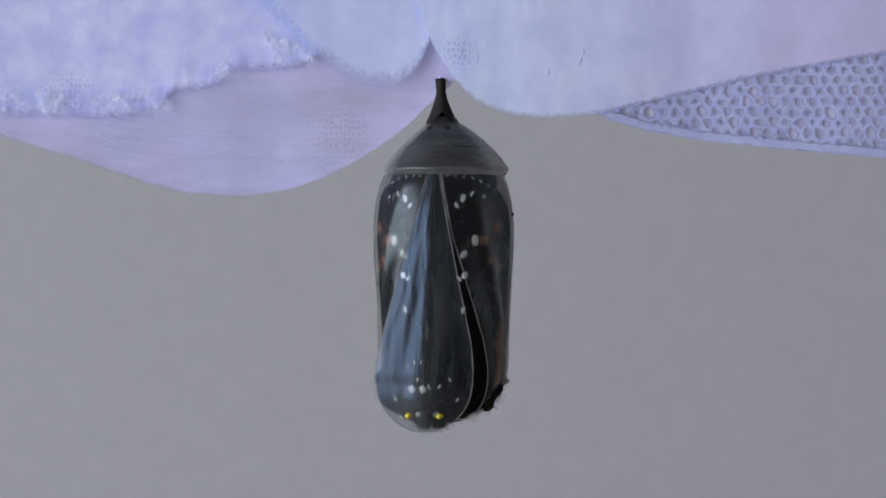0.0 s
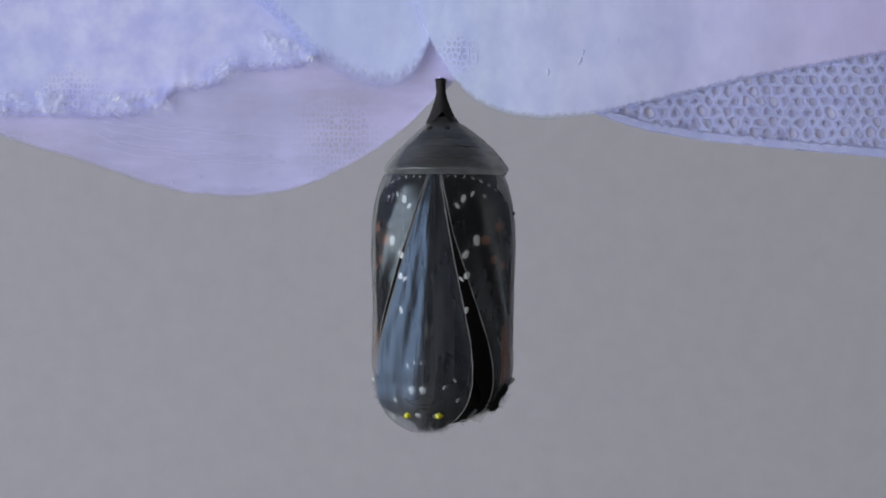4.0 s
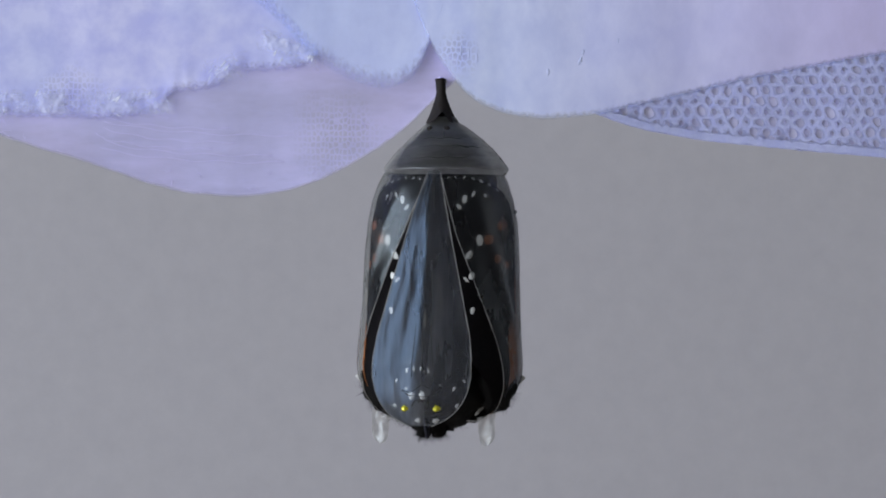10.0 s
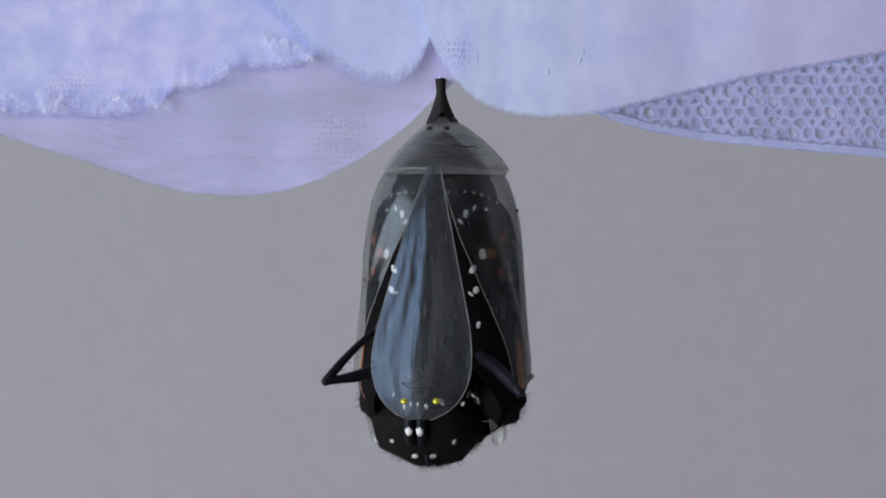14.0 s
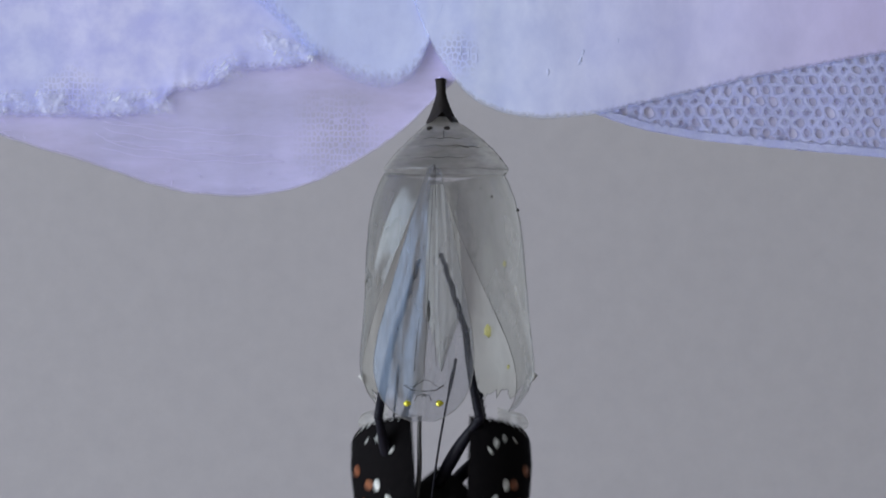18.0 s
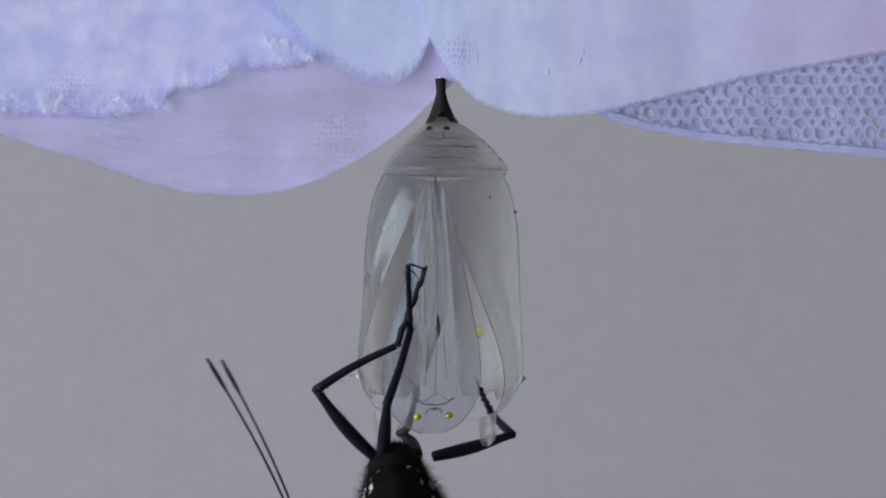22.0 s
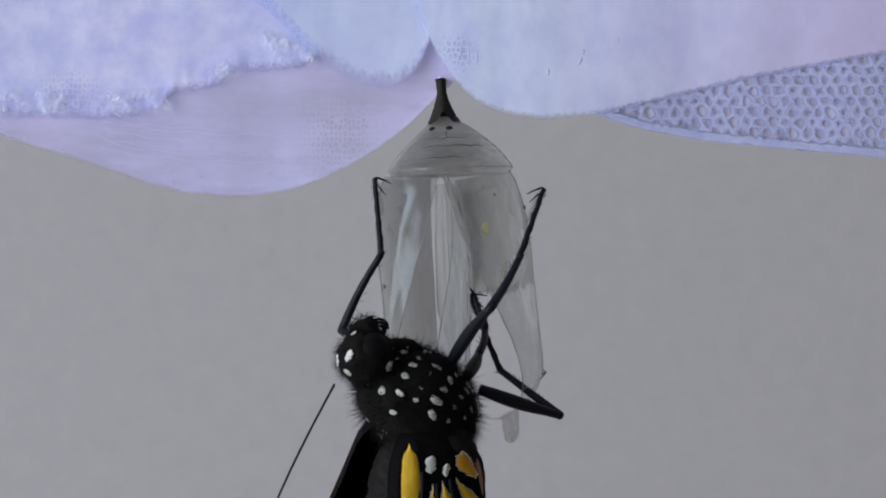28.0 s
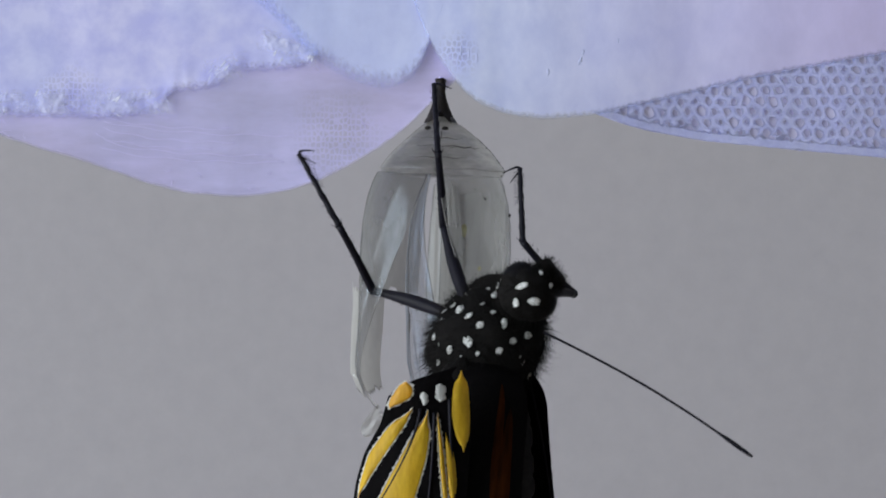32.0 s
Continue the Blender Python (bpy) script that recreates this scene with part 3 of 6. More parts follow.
def back_panel(side, case):
    """Milky back half of the skin, one with its wing case; its lower piece shrinks up once the shell is empty."""
    def fn(u, v):
        d = 8.5 + 20.2 * v
        a = 1.60 + (math.pi - 1.60) * u
        x, y, z = on_skin(a, d, -0.05 + 0.12 * noise.noise((u * 3 + side * 4, d * 0.3, 8)))
        return 0.25 + side * (x - 0.25), y, z

    def cut(u):
        return 0.52 + 0.05 * noise.noise((u * 9, side * 3, 0)) + 0.03 * noise.noise((u * 31, side, 5))

    def end(u):
        return 0.97 + 0.05 * noise.noise((u * 6, side * 7, 2)) + 0.04 * noise.noise((u * 23, side, 8))
    bm = bmesh.new()
    sheet(bm, 34, 40, lambda u, v: fn(u, v * cut(u)))
    part("back_panel", bm, SKIN_BACK, case, "milky back skin with a ragged lower end")
    lb = bmesh.new()
    sheet(lb, 34, 40, lambda u, v: fn(u, cut(u) + (end(u) - cut(u)) * v))
    flap = part("back_flap", lb, SKIN_BACK, case, "lower milky back skin")
    for u, v, size in (((0.74, 0.69, 0.50), (0.45, 0.40, 0.24), (0.55, 0.86, 0.18)) if side > 0 else ((0.6, 0.84, 0.16),)):
        gb = bmesh.new()
        ball(gb, fn(u, v), (size, 0.07, size * 1.1), 12, 8, 0.7)
        part("yellow_fleck", gb, FLECK, flap if v > 0.5 else case)
    eb = bmesh.new()
    tube(eb, [fn(k / 34, end(k / 34)) for k in range(35)], 0.03, 5)
    part("lower_edge", eb, EDGE, flap)
    return flap


def front_plate():
    def fn(u, v):
        d = 8.2 + 22.4 * v
        t = 2 * u - 1
        low = min(d, 26.5)
        r = half(low) + 0.06
        x = -r * math.sin(turned(low)) + soft_table(PLATE, d, 0.2) * t
        crest = 0.75 * math.sin(math.pi * min(1.0, v * 1.05))
        fall = (0.60 if t < 0 else 0.30) * soft_table(PLATE, d, 0.3) * (math.sqrt(t * t + 0.06) - 0.245)
        pleat = 0.10 * math.sin(9 * t + 2 * v) * max(0.0, 1 - abs(2.6 * v - 1.6)) + 0.08 * noise.noise((u * 6, d * 0.16, 3)) + 0.04 * noise.noise((u * 13, d * 0.5, 7))
        y = -0.95 * r - crest + fall - pleat + 0.07 * (d - low) ** 2
        return 0.25 + x, y, -d
    bm = bmesh.new()
    sheet(bm, 44, 90, lambda u, v: fn(u, 1 - (1 - v) ** 1.5))
    ob = part("front_plate", bm, SKIN_PLATE, chrysalis, "clear bluish paddle-shaped front plate")
    edge_cord("edge", lambda s: fn(0, s), ob, 0.05, 90, EDGE)
    edge_cord("edge", lambda s: fn(1, s), ob, 0.05, 90, EDGE)
    for u0, u1, v0, v1 in ((0.5, 0.5, 0.02, 0.85), (0.45, 0.36, 0.02, 0.18), (0.55, 0.63, 0.02, 0.2), (0.42, 0.4, 0.62, 0.82), (0.58, 0.62, 0.64, 0.8), (0.3, 0.72, 0.865, 0.865)):
        edge_cord("seam", lambda s: fn(u0 + (u1 - u0) * s, v0 + (v1 - v0) * s + (0.012 * math.sin(s * 9) if v0 == v1 else 0)), ob, 0.03, 20, LINE)
    for way in (((0.29, 0.868), (0.36, 0.888), (0.5, 0.894), (0.64, 0.888), (0.71, 0.868)), ((0.38, 0.928), (0.42, 0.910), (0.5, 0.904), (0.57, 0.910), (0.60, 0.928)), ((0.47, 0.915), (0.5, 0.906), (0.53, 0.915))):
        sb = bmesh.new()
        tube(sb, [fn(*w) for w in way], 0.045, 5)
        part("seam", sb, LINE, ob)
    mb = bmesh.new()
    ball(mb, fn(0.52, 0.60), (0.13, 0.03, 0.9), 12, 10, 0.5)
    part("brown_mark", mb, LINE, ob)
    for k in (0.285, 0.715):
        gb = bmesh.new()
        ball(gb, fn(k, 0.935), (0.33, 0.2, 0.25), 14, 10, 0.6)
        part("gold_spot", gb, GOLD, ob, "shiny gold spot")
    return ob


left_case, left_fn = wing_case(-1, SKIN)
right_case, right_fn = wing_case(1, SKIN)
back_flaps = {-1: back_panel(-1, left_case), 1: back_panel(1, right_case)}
plate = front_plate()


def plate_roll():
    """Added milky roll that stands in for the front plate, shrivelled and edge-on in the empty shell."""
    def fn(u, v):
        d = 9.2 + 17.0 * v
        w = 0.55 + 1.25 * math.sin(math.pi * min(1.0, 0.12 + 0.62 * v)) - 0.25 * v 
        w *= min(1.0, 3.0 * (1.0 - v) + 0.04)
        t = 2 * u - 1
        return w * t + 0.25 * math.sin(v * 3.0), 4.55 - 0.55 * math.cos(1.4 * t) + 0.10 * noise.noise((u * 9, v * 2.0, 6)), -d
    bm = bmesh.new()
    sheet(bm, 26, 60, fn)
    ob = part("plate_roll", bm, SKIN_ROLL, chrysalis, "narrow milky roll standing in for the shrivelled front plate")
    for k in (0.0, 0.36, 1.0):
        edge_cord("fold", lambda q: fn(k, q), ob, 0.045, 40, RIM)
    return ob


shrunken = plate_roll()


def tip_flap(parent, fn, side):
    """Small torn tongue of skin at the lower corner."""
    bm = bmesh.new()
    a = Vector(fn(0.12, 1.0)) + Vector((-0.9 if side > 0 else 0.25, 0, -0.45))
    way = Vector((-side * 0.05, -0.1, -1)).normalized()
    across = Vector((1, 0.2, side * 0.25)).normalized()
    sheet(bm, 14, 24, lambda u, v: a + way * (2.7 * v - 0.3) + across * (u - 0.5) * (1.75 - 0.35 * v) * math.sqrt(max(0.02, 1 - max(0.0, (v - 0.72) / 0.28) ** 2)) + Vector((0, 0.3 * math.sin(u * 6) * v + 0.2 * noise.noise((u * 4, v * 4, side)), 0)))
    ob = part("tip_flap", bm, SKIN_FLAP, parent, "torn translucent tongue of skin")
    tb = bmesh.new()
    tube(tb, [a + Vector((-side * 0.35 * k, -0.3 - 0.08 * math.sin(k), 0.06 * k * k * 0.3 - 0.1 * k)) for k in range(9)], 0.035, 5)
    part("thread", tb, THREAD, parent, "pale silk thread")
    return ob, a


flap_left = tip_flap(left_case, left_fn, -1)
flap_right = tip_flap(right_case, right_fn, 1)

# ---- butterfly ----
# built head up (+z) with its back towards -y
butterfly = tagged(new("butterfly"), "black butterfly with white spots and crumpled orange wings, just emerging", "butterfly")


def fur(bm, centre, size, n, length, seed, low=-1.0, high=1.0):
    random.seed(seed)
    for _ in range(n):
        d = Vector((random.gauss(0, 1), random.gauss(0, 1), random.gauss(0, 1))).normalized()
        if not low <= d.z <= high:
            continue
        p = Vector([c + s * x * 0.97 for c, s, x in zip(centre, size, d)])
        q = p + (d + Vector((random.uniform(-.4, .4), random.uniform(-.4, .4), random.uniform(-1.1, 0.0)))).normalized() * length * random.uniform(0.5, 1.2)
        s = d.orthogonal().normalized() * 0.024
        t = d.cross(s)
        v = [bm.verts.new(w * MM) for w in (p + s, p - s * 0.5 + t * 0.8, p - s * 0.5 - t * 0.8, q)]
        for f in ((0, 1, 3), (1, 2, 3), (2, 0, 3)):
            bm.faces.new([v[i] for i in f])


def scale_spot(parent, centre, size, at, r, mat, flat=0.25, name="spot", warp=None):
    """A raised irregular patch on an ellipsoid, at the direction given."""
    d = Vector(at).normalized()
    p = Vector([c + s * x for c, s, x in zip(centre, size, d)])
    n = Vector([x / s for s, x in zip(size, d)]).normalized()
    bm = bmesh.new()
    wide, tall = r * random.uniform(0.65, 1.0), r * random.uniform(0.95, 1.55)
    ball(bm, (0, 0, 0), (wide, tall, r * flat), 16, 8, 1.1)
    for k in range(22):
        a = random.uniform(0, 6.283)
        q = random.uniform(0.55, 0.95)
        b = Vector((wide * q * math.cos(a), tall * q * math.sin(a), r * flat * 0.5))
        e = b + Vector((0.09 * math.cos(a), 0.09 * math.sin(a) - 0.06, random.uniform(0.02, 0.08)))
        tube(bm, [b, e], lambda q: 0.04 - 0.03 * q, 3)
    bm.transform(Matrix.Translation(p * MM) @ n.to_track_quat("Z", "Y").to_matrix().to_4x4() @ Matrix.Rotation(random.uniform(-0.9, 0.9), 4, "Z"))
    if warp:
        warp(bm)
    return part(name, bm, mat, parent)


def narrowed(bm):
    """The thorax narrows towards the head."""
    for v in bm.verts:
        k = 1 - 0.24 * min(1.0, max(0.0, v.co.z / (5.9 * MM)))
        v.co.x *= k


THORAX, HEAD = (3.7, 4.9, 5.9), (2.4, 2.3, 2.3)


def build_body():
    bm = bmesh.new()
    ball(bm, (0, 0, 0), THORAX, 32, 22, 0.12)
    ball(bm, (0, 0.2, 4.6), (2.9, 2.8, 2.0), 24, 14, 0.1)
    narrowed(bm)
    thorax = part("thorax", bm, BLACK, butterfly, "black furry thorax with white spots")
    fb = bmesh.new()
    fur(fb, (0, 0, 0), THORAX, 9000, 1.15, 21)
    fur(fb, (0, 0, 0), THORAX, 1800, 1.9, 25)
    fur(fb, (0, 0.2, 4.6), (2.9, 2.8, 2.0), 900, 0.9, 22)
    narrowed(fb)
    tagged(part("fur", fb, BLACK, thorax), kind="stuff")
    random.seed(31)
    for x, y, z in ((-0.31, -0.93, 0.22), (0.31, -0.93, 0.22), (-0.45, -0.88, -0.10), (0.45, -0.88, -0.10), (-0.62, -0.7, -0.28), (0.62, -0.7, -0.28), (-0.30, -0.85, -0.45), (0.30, -0.85, -0.45)):
        scale_spot(thorax, (0, 0, 0), THORAX, (x, y, z), random.uniform(0.24, 0.33), WHITE, 0.25, warp=narrowed)
    for x, z, r in ((-3.0, -0.3, 0.18), (-2.5, 1.3, 0.22), (2.4, 1.6, 0.12), (2.9, -0.3, 0.13), (-1.7, 3.3, 0.28), (0.6, 3.6, 0.28)):
        k = Vector((x / THORAX[0], 0, z / THORAX[2]))
        scale_spot(thorax, (0, 0, 0), THORAX, (k.x, math.sqrt(max(0.05, 1 - k.length_squared)), k.z), r, WHITE, 0.25, warp=narrowed)
    for side in (-1, 1):
        for i in range(34):
            a = -0.78 + 1.70 * ((i * 0.618) % 1.0)
            z = 0.84 - 1.70 * (i + 0.5) / 34
            rr = math.sqrt(max(0.0, 1 - z * z))
            scale_spot(thorax, (0, 0, 0), THORAX, (side * rr * math.cos(a), rr * math.sin(a), z), random.choice((0.14, 0.19, 0.25, 0.31, 0.38)), WHITE, 0.25, warp=narrowed)
    hb = bmesh.new()
    ball(hb, (0, 0, 0), HEAD, 26, 18, 0.15)
    head = part("head", hb, BLACK, butterfly, "black head with white spots")
    hf = bmesh.new()
    fur(hf, (0, 0, 0), HEAD, 1800, 0.85, 23)
    tagged(part("fur", hf, BLACK, head), kind="stuff")
    for sx in (-1, 1):
        eb = bmesh.new()
        ball(eb, (sx * 1.5, -0.1, 0.25), (1.15, 1.35, 1.45), 20, 14)
        part("eye", eb, EYE_BLACK, head, "round black compound eye")
        pb = bmesh.new()
        tube(pb, [(sx * 0.5, 0.9, 1.2), (sx * 0.62, 0.5, 2.1), (sx * 0.68, 0.0, 3.0)], lambda s: 0.86 - 0.2 * s, 8)
        fur(pb, (sx * 0.62, 0.3, 2.4), (0.8, 0.8, 1.0), 420, 0.7, 60 + sx)
        part("palp", pb, BLACK, head, "black bristly palp")
    cb = bmesh.new()
    tube(cb, [(0.15 * math.sin(k), 2.0 + 0.9 * (1 - k / 40) * math.cos(k * 0.5), 2.3 + 0.95 * (1 - k / 40) * math.sin(k * 0.5)) for k in range(30)], 0.14, 6)
    part("tongue_coil", cb, LEG, head, "coiled black tongue")
    random.seed(8)
    for x, y, z, size in ((-0.34, -1, 0.0, 0.31), (0.34, -1, 0.0, 0.31), (0, -1, -0.6, 0.25), (-0.4, 1, 0.35, 0.4), (0.4, 1, 0.35, 0.4),
                          (-0.3, -0.6, 0.9, 0.18), (0.3, -0.6, 0.9, 0.18), (0.9, 0.4, -0.6, 0.4), (-0.9, 0.4, -0.6, 0.4)):
        scale_spot(head, (0, 0, 0), (HEAD[0] * 1.03, HEAD[1] * 1.03, HEAD[2] * 1.03), (x, y, z), size, WHITE, 0.25)
    kb = bmesh.new()
    ball(kb, (0, 0, 0), (5.0, 4.2, 3.5), 24, 16, 0.12)
    collar = part("collar", kb, BLACK, butterfly, "black furry collar")
    kf = bmesh.new()
    fur(kf, (0, 0, 0), (5.0, 4.2, 3.5), 1800, 0.8, 24)
    tagged(part("fur", kf, BLACK, collar), kind="stuff")
    for sx in (-1, 1):
        scale_spot(collar, (0, 0, 0), (5.0, 4.2, 3.5), (sx * 0.6, -0.6, 0.4), 0.4, WHITE, 0.25)
        scale_spot(collar, (0, 0, 0), (5.0, 4.2, 3.5), (sx * 0.9, 0.2, 0.5), 0.35, WHITE, 0.25)
        for x, y, z, size in ((0.17, 0.75, 0.75, 0.28), (0.6, 0.85, 0.35, 0.15)):
            scale_spot(collar, (0, 0, 0), (5.0, 4.2, 3.5), (sx * x, y, z), size, WHITE, 0.3)
    for sx in (-1, 1):
        mb = bmesh.new()
        tube(mb, [(sx * 0.42 - 0.5, 4.0, -2.6), (sx * 0.5 - 0.5, 4.5, -1.2), (sx * 0.55 - 0.5, 4.45, 0.3), (sx * 0.5 - 0.5, 3.9, 1.3)], lambda q: 0.34 + 0.12 * math.sin(math.pi * q), 8)
        part("mouth_palp", mb, LEG, collar, "glossy black mouth palp")
        for x, y, z, w, h in ((0.48, 4.85, 0.1, 0.30, 0.36), (0.95, 4.3, -2.0, 0.16, 0.26), (0.30, 4.6, -2.2, 0.12, 0.2)):
            wb = bmesh.new()
            ball(wb, (sx * x - 0.5, y, z), (w, 0.16, h), 12, 8, 0.9)
            part("white_spot", wb, WHITE, collar)
    ab = bmesh.new()

    def belly(u, v):
        d = -3.2 - 16.8 * v
        a = 2 * math.pi * u
        r = lerp_table([(0, 3.4), (0.25, 4.8), (0.57, 5.2), (0.68, 4.7), (0.76, 4.25), (0.851, 3.3), (0.94, 1.65), (0.98, 0.8), (1, 0.3)], v) * (1 - 0.035 * (math.cos(v * 50) > 0.6))
        return r * math.sin(a), -0.95 * r * math.cos(a), d
    rows = sheet(ab, 30, 44, belly, closed=True)
    bm2 = rows[-1]
    ab.faces.new(bm2[::-1])
    return thorax, head, collar, part("abdomen", ab, ABDOMEN, butterfly, "black banded abdomen")


thorax, head, collar, abdomen = build_body()

ROOT_D = 23.5   # how far below the stalk's top the thorax lies in the closed chrysalis


def wing(side):
    """Folded forewing, bent round the body; z runs from the tip (-15) to the root (+4)."""
    def skin(a, z, puff):
        d = ROOT_D + z
        r = half(d) - 0.26 + puff
        return Vector((side * r * math.sin(a), 0.95 * r * math.cos(a), z))

    def fn(u, v):
        z = -15.0 + 21.8 * v
        a0 = 0.03 + 1.15 * max(0.0, v - 0.62) / 0.38
        a1 = 2.95 - 0.9 * max(0.0, 0.25 - v)
        a = a0 + (a1 - a0) * u
        return skin(a, z + (1.9 * (1 - math.cos(min(a, 2.0))) + 2.6 * min(1.0, max(0.0, a - 1.0)) ** 2) * max(0.0, 1 - v * 1.6), 0.06 * noise.noise((a * 3, z, side)))
    bm = bmesh.new()
    sheet(bm, 40, 50, fn)
    bmesh.ops.solidify(bm, geom=bm.faces[:], thickness=0.14 * MM)
    ob = part("forewing", bm, WING, butterfly, "black soft folded forewing with orange cells and white spots")
    tb = bmesh.new()
    ball(tb, (side * 3.2, 0.4, 3.3), (2.1, 1.7, 2.6), 18, 14, 0.2)
    fur(tb, (side * 3.2, 0.4, 3.3), (2.1, 1.7, 2.6), 500, 0.8, 27)
    part("wing_root", tb, BLACK, ob, "black furry root of the wing")

    def patch(name, a, z, wa, wz, mat, tilt=0.0, tip=1.0):
        pb = bmesh.new()

        def cell(u, v):
            s, t = 2 * v - 1, 2 * u - 1
            w = wa * (1 - abs(s) ** 2.6) ** 0.5 * (1 + (tip - 1) * v)
            return skin(a + t * w + tilt * s, z + s * wz, 0.04 + 0.05 * (1 - t * t) * (1 - s * s))
        sheet(pb, 8, 14, cell)
        bmesh.ops.solidify(pb, geom=pb.faces[:], thickness=0.26 * MM)
        part(name, pb, mat, ob)

    random.seed(40)

    def at(dx, drop):
        z = drop - ROOT_D
        return math.asin(min(0.98, dx / (half(drop) - 0.3))), z
    for dx, drop, r in ((3.2, 10.3, 0.20), (2.5, 10.7, 0.30), (2.0, 11.3, 0.20), (4.1, 10.5, 0.15), (2.6, 15.5, 0.28), (2.65, 17.3, 0.30), (2.2, 17.6, 0.2), (2.5, 20.3, 0.24),
                        (0.45, 26.9, 0.20), (1.4, 26.3, 0.16), (1.2, 8.75, 0.10), (1.8, 8.75, 0.11), (2.5, 8.8, 0.12), (3.2, 8.95, 0.13), (3.8, 9.2, 0.13), (4.4, 9.55, 0.13), (4.9, 10.0, 0.12)):
        a, z = at(dx, drop)
        patch("white_spot", a, z, r / 6.8 * random.uniform(0.8, 1.1), r * random.uniform(0.95, 1.35), WHITE, random.uniform(-0.03, 0.03), random.choice((0.5, 0.75, 1.3)))
    a, z = at(3.5, 14.3)
    patch("white_spot", a, z, 0.055, 0.48, WHITE)
    for dx, drop, wa, wz in ((4.2, 14.3, 0.085, 0.42), (5.2, 13.2, 0.10, 0.45), (4.75, 16.0, 0.07, 0.40), (5.3, 16.6, 0.07, 0.35)):
        a, z = at(dx, drop)
        patch("rust_cell", a, z, wa, wz, RUST)
    patch("orange_cell", 1.37, 2.6, 0.19, 4.6, ORANGE_DEEP, 0.06, 0.8)
    patch("rust_cell", 1.66, -1.4, 0.10, 5.0, RUST, 0.12, 0.5)
    for k in range(2):
        vb = bmesh.new()
        tube(vb, [skin(1.66 + 0.12 * t + (0.12 if k else -0.12) * (1 - 0.25 * (t + 1)) * (1 - abs(t) ** 3) ** 0.5, -1.4 + 5.0 * t, 0.06) for t in [q / 9 - 1 for q in range(19)]], 0.02, 4)
        part("pale_vein", vb, RUST_DARK, ob)
    patch("brown_cell", 2.62, -3.0, 0.12, 5.0, RUST_DARK, 0.0, 0.6)
    patch("brown_cell", 2.47, -1.0, 0.09, 5.0, RUST_DARK, 0.0, 0.6)
    return ob


